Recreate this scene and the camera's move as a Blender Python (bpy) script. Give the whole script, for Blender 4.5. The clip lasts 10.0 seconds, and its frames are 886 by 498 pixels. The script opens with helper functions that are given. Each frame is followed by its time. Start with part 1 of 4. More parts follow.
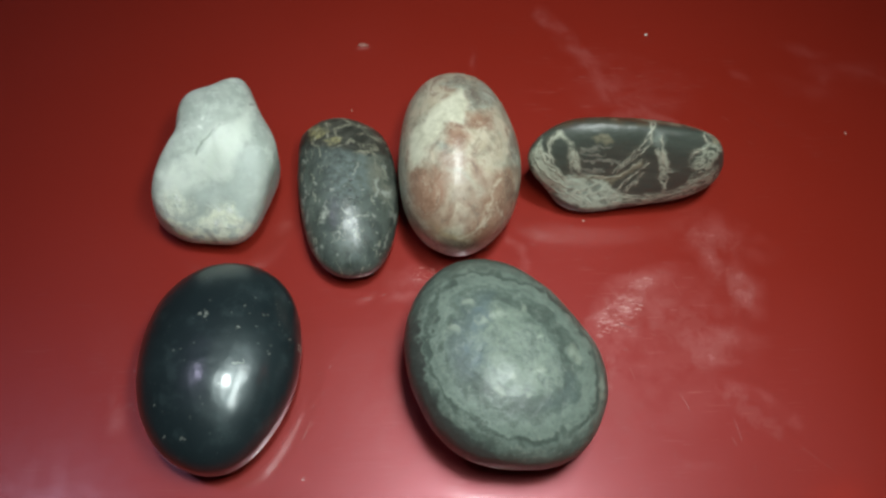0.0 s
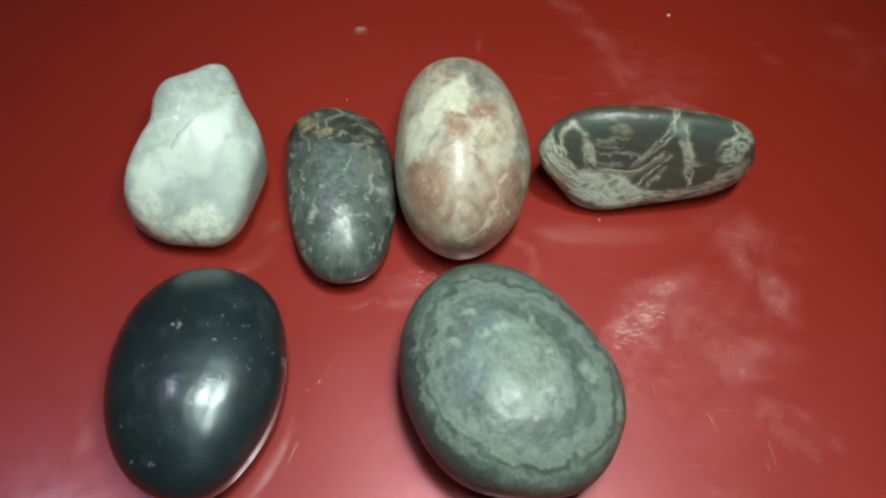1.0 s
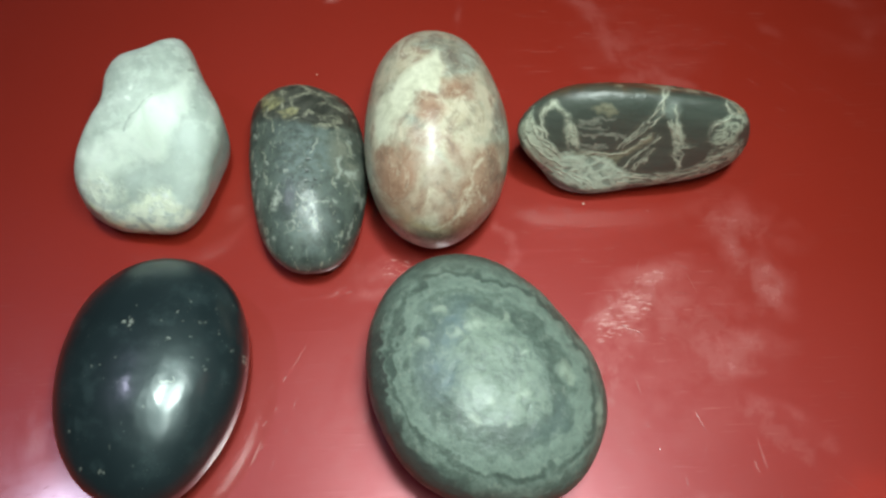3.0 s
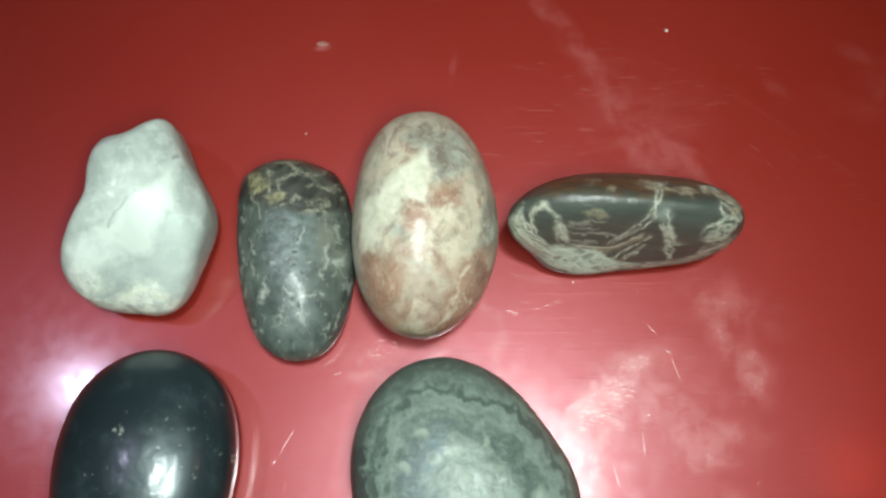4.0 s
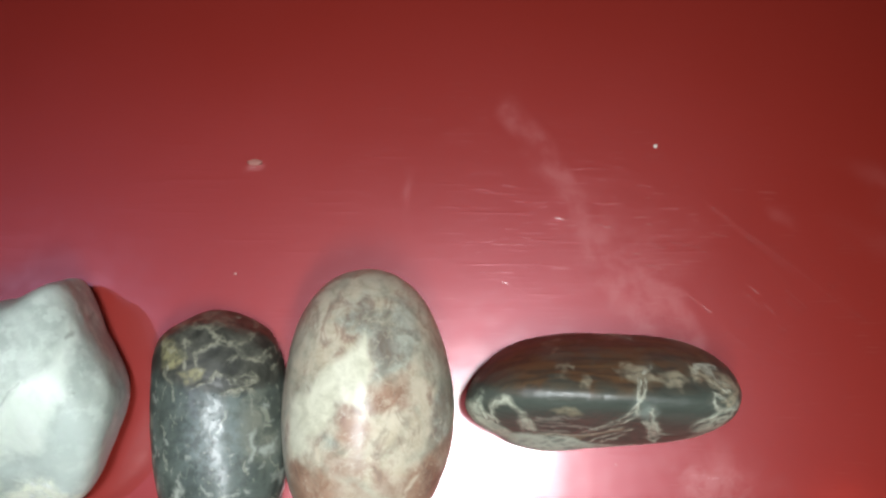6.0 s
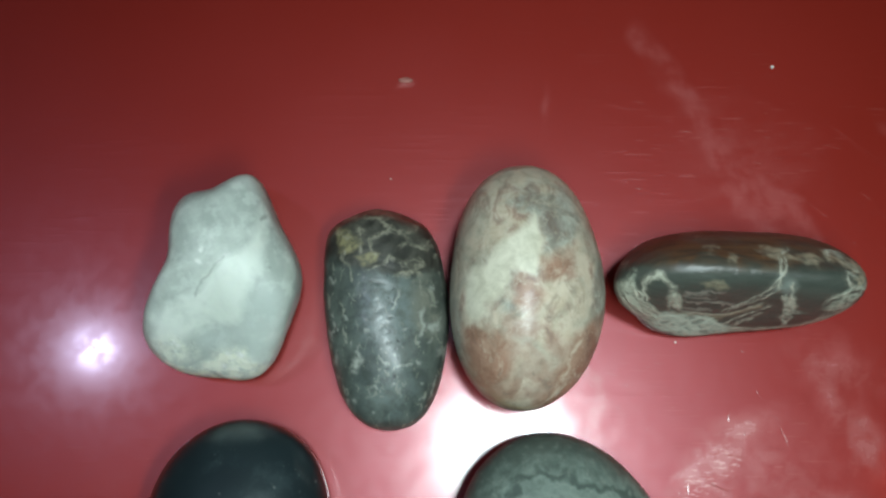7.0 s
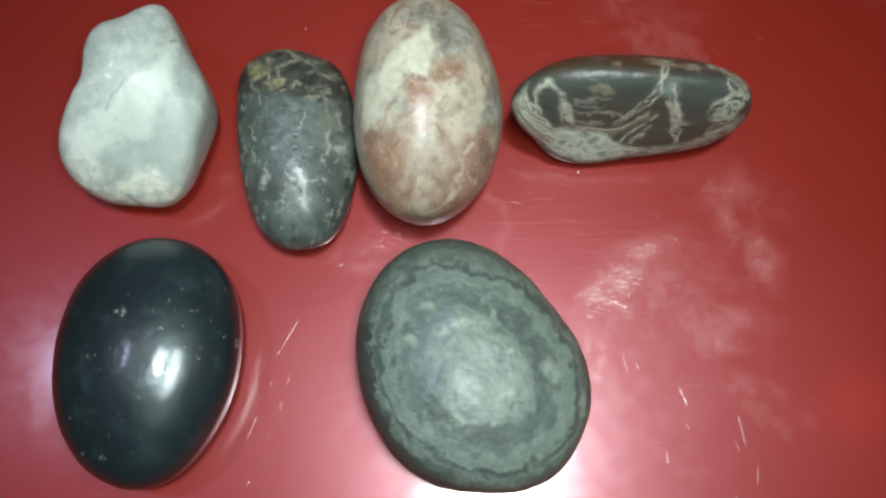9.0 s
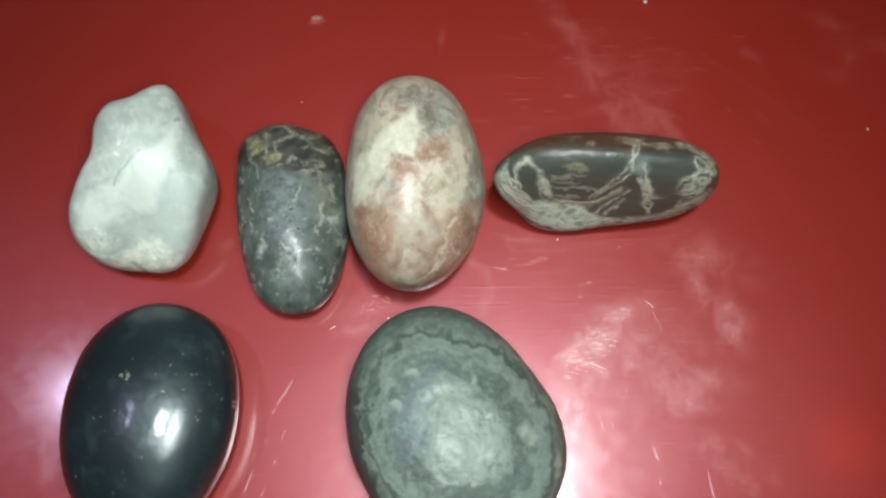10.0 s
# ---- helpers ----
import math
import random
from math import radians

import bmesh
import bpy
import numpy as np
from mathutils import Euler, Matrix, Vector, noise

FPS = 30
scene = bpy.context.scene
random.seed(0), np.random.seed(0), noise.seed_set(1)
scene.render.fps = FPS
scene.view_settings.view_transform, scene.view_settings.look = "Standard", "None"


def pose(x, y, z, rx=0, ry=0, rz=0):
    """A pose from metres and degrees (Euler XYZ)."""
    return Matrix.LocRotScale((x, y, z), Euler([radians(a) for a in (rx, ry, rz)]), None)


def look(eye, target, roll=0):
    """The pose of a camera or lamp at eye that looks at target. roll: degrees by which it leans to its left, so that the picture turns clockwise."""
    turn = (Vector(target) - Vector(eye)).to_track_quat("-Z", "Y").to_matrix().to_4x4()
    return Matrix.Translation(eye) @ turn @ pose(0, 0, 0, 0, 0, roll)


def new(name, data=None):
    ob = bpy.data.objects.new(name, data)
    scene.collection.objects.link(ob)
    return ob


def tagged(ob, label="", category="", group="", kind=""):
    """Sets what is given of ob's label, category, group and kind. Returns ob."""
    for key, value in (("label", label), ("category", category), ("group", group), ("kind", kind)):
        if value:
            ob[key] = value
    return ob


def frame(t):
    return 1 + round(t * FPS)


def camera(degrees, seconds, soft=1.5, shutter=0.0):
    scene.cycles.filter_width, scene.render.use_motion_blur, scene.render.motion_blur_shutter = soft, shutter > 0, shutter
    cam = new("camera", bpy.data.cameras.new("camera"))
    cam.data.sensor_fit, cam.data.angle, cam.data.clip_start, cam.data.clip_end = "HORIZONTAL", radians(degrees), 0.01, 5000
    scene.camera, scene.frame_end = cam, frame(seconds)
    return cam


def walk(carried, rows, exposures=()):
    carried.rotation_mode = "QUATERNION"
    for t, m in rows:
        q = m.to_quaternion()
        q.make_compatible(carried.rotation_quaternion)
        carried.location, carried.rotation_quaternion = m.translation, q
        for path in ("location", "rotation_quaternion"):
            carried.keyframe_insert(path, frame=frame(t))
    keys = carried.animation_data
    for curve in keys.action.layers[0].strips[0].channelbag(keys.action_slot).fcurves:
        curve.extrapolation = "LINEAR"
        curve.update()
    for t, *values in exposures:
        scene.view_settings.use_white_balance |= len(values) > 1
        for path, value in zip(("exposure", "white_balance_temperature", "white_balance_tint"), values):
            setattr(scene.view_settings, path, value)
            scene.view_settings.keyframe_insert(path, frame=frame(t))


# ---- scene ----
cam = camera(53.30, 10.0, soft=2.5)
PATH = [
    (0, (0.02079, 0.02615, 0.28432), (0.07051, 0.48523, -0.60269), 4.909),
    (0.5, (0.02226, 0.03102, 0.27616), (0.06879, 0.49439, -0.60878), 4.557),
    (0.8, (0.02548, 0.03388, 0.26908), (0.06140, 0.49290, -0.61862), 3.318),
    (1, (0.02812, 0.04162, 0.26066), (0.05544, 0.49437, -0.63056), 2.413),
    (1.2, (0.02562, 0.04176, 0.25685), (0.04913, 0.49688, -0.63328), 2.089),
    (1.5, (0.02322, 0.04318, 0.25652), (0.04304, 0.49389, -0.63593), 1.855),
    (2, (0.02366, 0.04404, 0.25479), (0.04598, 0.49461, -0.63768), 2.073),
    (2.5, (0.03160, 0.04737, 0.24671), (0.05710, 0.49679, -0.64625), 1.951),
    (2.7, (0.03507, 0.04910, 0.24399), (0.06408, 0.49531, -0.65046), 2.230),
    (3.8, (0.03840, 0.10431, 0.27571), (0.05671, 0.37701, -0.68621), 4.171),
    (4, (0.04402, 0.11999, 0.27267), (0.05804, 0.38645, -0.69108), 2.976),
    (4.2, (0.04605, 0.13203, 0.27087), (0.05079, 0.38579, -0.69639), 0.743),
    (4.5, (0.05799, 0.14448, 0.26642), (0.06088, 0.37750, -0.70605), 0.433),
    (4.8, (0.07323, 0.14972, 0.26440), (0.08310, 0.38547, -0.70736), 1.911),
    (5, (0.08423, 0.15347, 0.25959), (0.09015, 0.37828, -0.71479), 0.904),
    (5.3, (0.09212, 0.17027, 0.26031), (0.12179, 0.37222, -0.71863), 7.217),
    (5.5, (0.09388, 0.18016, 0.25343), (0.11448, 0.39026, -0.72403), 4.634),
    (5.8, (0.06682, 0.19037, 0.25204), (0.10050, 0.39101, -0.72704), 8.979),
    (6, (0.05531, 0.19117, 0.24932), (0.08155, 0.39191, -0.72997), 7.416),
    (6.2, (0.04279, 0.19020, 0.25100), (0.05761, 0.38975, -0.72877), 4.582),
    (7.3, (0.01463, 0.13876, 0.27197), (0.02627, 0.35572, -0.70414), 3.370),
    (7.5, (0.01467, 0.12989, 0.27535), (0.03481, 0.34743, -0.70049), 5.591),
    (8, (0.02280, 0.10846, 0.26424), (0.03133, 0.33895, -0.70880), 2.252),
    (8.5, (0.03570, 0.09687, 0.25979), (0.03974, 0.33333, -0.71184), 0.643),
    (9, (0.04284, 0.09241, 0.26171), (0.05634, 0.34303, -0.70628), 2.285),
    (9.2, (0.04268, 0.09764, 0.27178), (0.04978, 0.35871, -0.69352), 0.341),
    (9.3, (0.04419, 0.10011, 0.27786), (0.04467, 0.36596, -0.68615), -1.017),
    (9.5, (0.04603, 0.10014, 0.28153), (0.05318, 0.37608, -0.67962), 0.564),
    (10, (0.04730, 0.10030, 0.28083), (0.06037, 0.37802, -0.67974), 2.061),
]
walk(cam, [(t, look(eye, target, roll)) for t, eye, target, roll in PATH],
     exposures=((0, -0.06, 6500, 9), (0.5, 0.02, 6480, 8), (1.0, 0.16, 6450, 2), (2.5, 0.29, 6450, -1), (4.0, 0.36, 6450, 4), (4.5, 0.54, 6450, 4), (5.0, 0.20, 6400, 8), (5.5, 0.32, 6300, 12), (6.0, 0.27, 6400, 15),
                (7.5, -0.24, 5930, 0), (8.0, 0.33, 5980, 0), (8.5, 0.31, 6080, 5), (9.0, 0.1, 6300, 8), (9.3, 0.11, 6400, 11), (10.0, 0.21, 6450, 11)))

# ---- light: two added lamps, high and low, for the camera's flash; one bulb further off, a faint red one ----
world = bpy.data.worlds.new("room_air")
scene.world = world
world.use_nodes = True
world.node_tree.nodes["Background"].inputs["Color"].default_value = (0.02, 0.02, 0.022, 1)
world.node_tree.nodes["Background"].inputs["Strength"].default_value = 0.3


def lamp(name, kind, place, target, power, colour, radius):
    data = bpy.data.lights.new(name, kind)
    data.energy, data.color = power, colour
    if radius:
        data.shadow_soft_size = radius
    ob = new(name, data)
    ob.matrix_world = look(place, target)
    return ob


# added high lamp; its glare on the table roughly follows the camera's flash
high_stand_in = lamp("flash_stand_in_light", "SPOT", (0.20, 0.135, 2.0), (0.058, 0.165, 0), 117, (0.91, 1.0, 0.985), 0.13)
high_stand_in.data.spot_size, high_stand_in.data.spot_blend = radians(14.5), 1.0
# added fill lamp, stretched along the camera's way in place of its moving flash
low_fill = lamp("low_flash_fill_light", "AREA", (0.066, 0.098, 0.29), (0.066, 0.098, 0), 0.55, (0.91, 1.0, 0.985), 0)
low_fill.data.shape, low_fill.data.size, low_fill.data.size_y = "ELLIPSE", 0.035, 0.12
low_fill.rotation_euler.z = radians(-20)
lamp("bulb_light", "POINT", (-0.92, 0.40, 2.2), (0, 0, 0), 15, (0.74, 0.70, 1.0), 0.022)
lamp("red_light", "POINT", (0.33, 0.135, 0.34), (0, 0, 0), 0.05, (1.0, 0.06, 0.02), 0.02)


# ---- materials ----
class Mat:
    """A small builder of node materials."""

    def __init__(self, name):
        self.m = bpy.data.materials.new(name)
        self.m.use_nodes = True
        self.t = self.m.node_tree
        self.bsdf = self.t.nodes["Principled BSDF"]
        self.pos = self.node("ShaderNodeTexCoord").outputs["Object"]

    def node(self, kind, **values):
        n = self.t.nodes.new(kind)
        for key, value in values.items():
            if key in n.inputs:
                self.plug(value, n.inputs[key])
        return n

    def plug(self, value, socket):
        if isinstance(value, bpy.types.NodeSocket):
            self.t.links.new(value, socket)
        else:
            socket.default_value = value

    def noise(self, scale, detail=4.0, rough=0.55, warp=0.0, where=None):
        n = self.node("ShaderNodeTexNoise", Vector=where or self.pos, Scale=scale, Detail=detail, Roughness=rough, Distortion=warp)
        return n.outputs["Fac"]

    def stretched(self, sx, sy, sz, turn=0.0):
        n = self.node("ShaderNodeMapping", Vector=self.pos, Scale=(sx, sy, sz), Rotation=(0, 0, radians(turn)))
        return n.outputs["Vector"]

    def cells(self, scale, edge=False):
        n = self.t.nodes.new("ShaderNodeTexVoronoi")
        n.feature = "DISTANCE_TO_EDGE" if edge else "F1"
        self.plug(self.pos, n.inputs["Vector"])
        n.inputs["Scale"].default_value = scale
        return n.outputs["Distance"]

    def step(self, value, low, high, a=0.0, b=1.0):
        n = self.t.nodes.new("ShaderNodeMapRange")
        n.interpolation_type = "SMOOTHSTEP"
        for socket, v in zip(n.inputs[:5], (value, low, high, a, b)):
            self.plug(v, socket)
        return n.outputs["Result"]

    def math(self, op, a, b=0.0):
        n = self.t.nodes.new("ShaderNodeMath")
        n.operation = op
        self.plug(a, n.inputs[0])
        self.plug(b, n.inputs[1])
        return n.outputs[0]

    def mix(self, fac, a, b):
        n = self.t.nodes.new("ShaderNodeMix")
        n.data_type = "RGBA"
        self.plug(fac, n.inputs[0])
        self.plug((*a, 1) if isinstance(a, tuple) else a, n.inputs[6])
        self.plug((*b, 1) if isinstance(b, tuple) else b, n.inputs[7])
        return n.outputs[2]

    def field(self, name):
        n = self.t.nodes.new("ShaderNodeAttribute")
        n.attribute_name = name
        return n.outputs["Fac"]

    def bump(self, height, strength, distance):
        n = self.node("ShaderNodeBump", Height=height, Strength=strength, Distance=distance)
        self.t.links.new(n.outputs["Normal"], self.bsdf.inputs["Normal"])
        return n.outputs["Normal"]

    def done(self, **values):
        for key, value in values.items():
            self.plug((*value, 1) if key == "Base_Color" and isinstance(value, tuple) else value, self.bsdf.inputs[key.replace("_", " ")])
        return self.m


def table_material():
    m = Mat("red_plastic")
    cloud = m.noise(7, 3)
    fine = m.noise(190, 3)
    soft = m.noise(60, 4, 0.6, 0.3)
    dust = m.field("smudge")
    haze = m.math("MULTIPLY", dust, m.step(m.math("ADD", m.math("MULTIPLY", soft, 0.7), m.math("MULTIPLY", m.noise(240, 3, 0.6), 0.3)), 0.38, 0.60, 0.15, 1.0))
    hair = m.step(m.noise(1.0, 2, 0.5, 0.3, m.stretched(70, 1500, 70, 14)), 0.66, 0.72)
    hair_b = m.step(m.noise(1.0, 2, 0.5, 0.2, m.stretched(60, 1300, 60, 44)), 0.67, 0.73)
    hair = m.math("MULTIPLY", m.math("MAXIMUM", hair, hair_b), m.math("MULTIPLY", m.field("scratch"), m.step(m.noise(30, 3), 0.42, 0.56)))
    red = m.mix(cloud, (0.232, 0.0155, 0.0062), (0.266, 0.0185, 0.0076))
    red = m.mix(m.math("MULTIPLY", haze, 0.22), red, (0.56, 0.22, 0.19))
    dull = m.math("MULTIPLY", m.field("rubbed"), m.step(m.noise(150, 5, 0.65, 0.6), 0.38, 0.54, 0.12, 1.0))
    red = m.mix(m.math("MULTIPLY", dull, 0.09), red, (0.50, 0.25, 0.225))
    strokes = m.step(m.noise(1.0, 3, 0.6, 0.8, m.stretched(260, 1300, 300, -35)), 0.54, 0.62)
    strokes = m.math("MULTIPLY", strokes, m.step(dust, 0.78, 0.98))
    red = m.mix(m.math("MULTIPLY", strokes, 0.45), red, (0.72, 0.48, 0.43))
    red = m.mix(m.math("MULTIPLY", hair, 0.12), red, (0.62, 0.30, 0.26))
    rough = m.math("ADD", m.step(cloud, 0.3, 0.7, 0.31, 0.37), m.math("MULTIPLY", haze, 0.12))
    rub = 0.0
    for turn in (-72, -38, 24, 61, 86):
        rub = m.math("MAXIMUM", rub, m.step(m.noise(1.0, 2, 0.5, 0.2, m.stretched(34, 900, 34, turn)), 0.62, 0.74))
    rub = m.math("MULTIPLY", rub, m.step(m.noise(26, 3), 0.40, 0.60, 0.25, 1.0))
    m.bump(m.math("ADD", m.math("ADD", m.math("MULTIPLY", hair, 0.8), m.math("MULTIPLY", rub, 0.3)), m.math("MULTIPLY", fine, 0.5)), 0.10, 0.0005)
    return m.done(Base_Color=red, Roughness=rough, Coat_Weight=m.math("ADD", 0.75, m.math("MULTIPLY", haze, 0.25)), Coat_Roughness=m.math("ADD", m.step(fine, 0.3, 0.7, 0.11, 0.155), m.math("ADD", m.math("MULTIPLY", haze, 0.12), m.math("MULTIPLY", dull, 0.09))), Specular_Tint=(1.0, 0.46, 0.56, 1.0), Specular_IOR_Level=0.8)


def scratch_material():
    m = Mat("scratched_red_plastic")
    lot = m.node("ShaderNodeNewGeometry").outputs["Random Per Island"]
    base = m.mix(m.math("MULTIPLY", m.math("POWER", lot, 2.0), 0.18), (0.25, 0.014, 0.009), (0.66, 0.40, 0.36))
    return m.done(Base_Color=base, Roughness=m.step(m.noise(900, 2), 0.3, 0.7, 0.28, 0.40), Coat_Weight=0.8, Coat_Roughness=0.2)


def black_material():
    m = Mat("black_polished_stone")
    cloud = m.noise(45, 4)
    fine = m.noise(300, 4)
    specks = m.step(m.cells(520), 0.16, 0.08)
    specks = m.math("MULTIPLY", m.math("MAXIMUM", specks, m.step(m.cells(900), 0.2, 0.1, 0.0, 0.6)), m.step(m.noise(170, 2), 0.52, 0.62))
    base = m.mix(cloud, (0.007, 0.012, 0.014), (0.017, 0.029, 0.032))
    base = m.mix(m.step(m.noise(130, 5, 0.65), 0.5, 0.68, 0.0, 0.6), base, (0.030, 0.046, 0.048))
    base = m.mix(m.math("MULTIPLY", specks, 0.35), base, (0.16, 0.18, 0.16))
    base = m.mix(m.math("MULTIPLY", m.field("scratch"), m.step(fine, 0.32, 0.55)), base, (0.34, 0.36, 0.31))
    m.bump(m.math("ADD", fine, m.math("MULTIPLY", m.field("scratch"), -3.0)), 0.04, 0.0004)
    return m.done(Base_Color=base, Roughness=m.step(cloud, 0.3, 0.7, 0.36, 0.42), Specular_Tint=(0.85, 1.0, 1.0, 1.0), Coat_Weight=0.7, Coat_Roughness=m.step(fine, 0.3, 0.7, 0.17, 0.23))


def banded_material():
    m = Mat("banded_grey_green_stone")
    band = m.field("band")
    grain = m.noise(520, 4, 0.6)
    patch = m.noise(230, 4, 0.62, 0.3)
    blotch = m.noise(95, 4, 0.6, 0.4)
    value = m.math("ADD", band, m.math("ADD", m.math("MULTIPLY", m.math("SUBTRACT", patch, 0.5), 1.0), m.math("MULTIPLY", m.math("SUBTRACT", blotch, 0.5), 0.4)))
    base = m.mix(m.step(value, 0.10, 0.90), (0.066, 0.089, 0.074), (0.178, 0.226, 0.188))
    base = m.mix(m.math("MULTIPLY", m.field("core"), m.step(patch, 0.36, 0.60, 0.05, 0.45)), base, (0.178, 0.225, 0.170))
    base = m.mix(m.math("MULTIPLY", m.field("blue"), m.step(patch, 0.3, 0.6, 0.9, 0.35)), base, (0.105, 0.150, 0.158))
    base = m.mix(m.math("MULTIPLY", m.field("dusk"), m.step(patch, 0.3, 0.6, 0.9, 0.4)), base, (0.085, 0.120, 0.115))
    base = m.mix(m.step(grain, 0.52, 0.75, 0.0, 0.22), base, (0.38, 0.42, 0.34))
    base = m.mix(m.step(grain, 0.46, 0.28, 0.0, 0.32), base, (0.030, 0.038, 0.034))
    base = m.mix(m.field("spot"), base, m.mix(grain, (0.28, 0.335, 0.26), (0.40, 0.45, 0.36)))
    # lower front rim is coloured darker than the bands
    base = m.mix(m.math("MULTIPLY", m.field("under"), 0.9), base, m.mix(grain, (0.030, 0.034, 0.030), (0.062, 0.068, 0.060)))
    m.bump(m.math("ADD", grain, m.math("MULTIPLY", patch, 1.3)), 0.35, 0.0007)
    return m.done(Base_Color=base, Roughness=m.step(grain, 0.3, 0.7, 0.42, 0.58), Coat_Weight=0.15, Coat_Roughness=0.32)


def grey_material():
    m = Mat("mottled_dark_grey_stone")
    patch = m.noise(110, 5, 0.65, 0.6)
    fine = m.noise(380, 4, 0.65)
    fleck = m.step(m.noise(1.0, 4, 0.65, 1.0, m.stretched(420, 230, 300)), 0.575, 0.635)
    base = m.mix(m.step(patch, 0.34, 0.68), (0.040, 0.051, 0.043), (0.112, 0.134, 0.114))
    # lighter mottled middle, with the polish's bluish sheen put into its colour
    base = m.mix(m.math("MULTIPLY", m.field("centre_sheen"), m.step(fine, 0.38, 0.62, 0.15, 0.75)), base, (0.150, 0.190, 0.180))
    base = m.mix(m.math("MULTIPLY", fleck, m.step(m.field("centre_sheen"), 0.0, 1.0, 0.75, 0.2)), base, (0.29, 0.305, 0.235))
    base = m.mix(m.math("MULTIPLY", m.field("warm"), m.step(patch, 0.4, 0.6, 0.2, 0.75)), base, (0.185, 0.185, 0.140))
    base = m.mix(m.field("cap"), base, m.mix(m.step(patch, 0.35, 0.65), (0.028, 0.029, 0.023), (0.100, 0.100, 0.078)))
    base = m.mix(m.math("MULTIPLY", m.field("yellow"), m.step(fine, 0.34, 0.58, 0.25, 1.0)), base, m.mix(patch, (0.30, 0.28, 0.15), (0.22, 0.205, 0.10)))
    ragged = m.math("MULTIPLY", m.field("vein"), m.math("MULTIPLY", m.step(fine, 0.40, 0.60, 0.12, 0.85), m.step(m.field("cap"), 0.0, 1.0, 0.5, 1.0)))
    base = m.mix(ragged, base, m.mix(patch, (0.33, 0.33, 0.25), (0.26, 0.245, 0.165)))
    base = m.mix(m.math("MULTIPLY", m.field("fleck"), m.step(m.noise(520, 4, 0.7), 0.34, 0.54, 0.2, 1.0)), base, m.mix(fine, (0.24, 0.27, 0.23), (0.40, 0.42, 0.36)))
    base = m.mix(m.math("MULTIPLY", m.field("pit"), 0.75), base, (0.030, 0.036, 0.034))
    m.bump(m.math("SUBTRACT", m.math("ADD", fine, m.math("MULTIPLY", ragged, 1.5)), m.math("MULTIPLY", m.field("pit"), 4.0)), 0.20, 0.0005)
    return m.done(Base_Color=base, Roughness=m.step(fine, 0.3, 0.7, 0.38, 0.54), Coat_Weight=0.3, Coat_Roughness=0.24)


def egg_material():
    m = Mat("cream_and_red_brown_stone")
    patch = m.noise(75, 6, 0.65, 0.6)
    fine = m.noise(230, 5, 0.7, 0.4)
    grain = m.noise(620, 3, 0.6)
    flow = m.noise(1.0, 5, 0.68, 1.2, m.stretched(200, 105, 130, 25))
    line = m.math("ABSOLUTE", m.math("SUBTRACT", m.noise(75, 6, 0.7, 0.4), 0.5))
    tan = m.mix(m.step(fine, 0.3, 0.7), (0.290, 0.275, 0.205), (0.48, 0.455, 0.350))
    cream = m.mix(m.step(fine, 0.3, 0.7), (0.46, 0.395, 0.280), (0.60, 0.535, 0.405))
    red = m.mix(m.step(fine, 0.3, 0.7), (0.225, 0.112, 0.068), (0.360, 0.215, 0.142))
    pink = m.mix(m.step(fine, 0.3, 0.7), (0.310, 0.205, 0.145), (0.430, 0.330, 0.250))
    grey = m.mix(m.step(fine, 0.34, 0.66), (0.100, 0.110, 0.092), (0.410, 0.420, 0.345))
    base = m.mix(m.step(patch, 0.38, 0.62), tan, m.mix(m.step(flow, 0.45, 0.6), cream, pink))
    base = m.mix(m.math("MULTIPLY", m.field("pink"), m.step(patch, 0.30, 0.58, 0.45, 1.0)), base, pink)
    base = m.mix(m.math("MULTIPLY", m.field("grey"), m.step(fine, 0.34, 0.6, 0.45, 0.95)), base, grey)
    base = m.mix(m.math("MULTIPLY", m.field("cream"), m.step(patch, 0.3, 0.5, 0.6, 1.0)), base, cream)
    base = m.mix(m.math("MULTIPLY", m.field("ochre"), m.step(fine, 0.3, 0.6, 0.4, 0.95)), base, m.mix(m.step(patch, 0.4, 0.6), (0.35, 0.265, 0.135), (0.245, 0.140, 0.066)))
    base = m.mix(m.math("MULTIPLY", m.field("red"), m.step(patch, 0.28, 0.52, 0.55, 1.0)), base, red)
    base = m.mix(m.math("MULTIPLY", m.field("dirt"), m.step(fine, 0.36, 0.58, 0.25, 0.9)), base, (0.115, 0.078, 0.060))
    base = m.mix(m.math("MULTIPLY", m.step(line, 0.020, 0.004, 0.0, 0.6), m.step(patch, 0.44, 0.6)), base, (0.56, 0.52, 0.40))
    base = m.mix(m.step(flow, 0.55, 0.66, 0.0, 0.42), base, (0.170, 0.130, 0.098))
    base = m.mix(m.step(flow, 0.44, 0.36, 0.0, 0.32), base, (0.54, 0.45, 0.33))
    base = m.mix(m.math("MULTIPLY", m.field("vein"), m.step(fine, 0.38, 0.60, 0.1, 0.75)), base, (0.58, 0.51, 0.385))
    base = m.mix(m.step(grain, 0.6, 0.75, 0.0, 0.25), base, (0.20, 0.15, 0.11))
    base = m.mix(m.math("MULTIPLY", m.field("pale"), m.step(patch, 0.25, 0.5, 0.85, 1.0)), base, m.mix(m.step(fine, 0.3, 0.65), (0.50, 0.485, 0.36), (0.68, 0.665, 0.52)))
    m.bump(fine, 0.08, 0.0004)
    return m.done(Base_Color=base, Roughness=m.step(fine, 0.3, 0.7, 0.36, 0.50), Coat_Weight=0.25, Coat_Roughness=0.27)


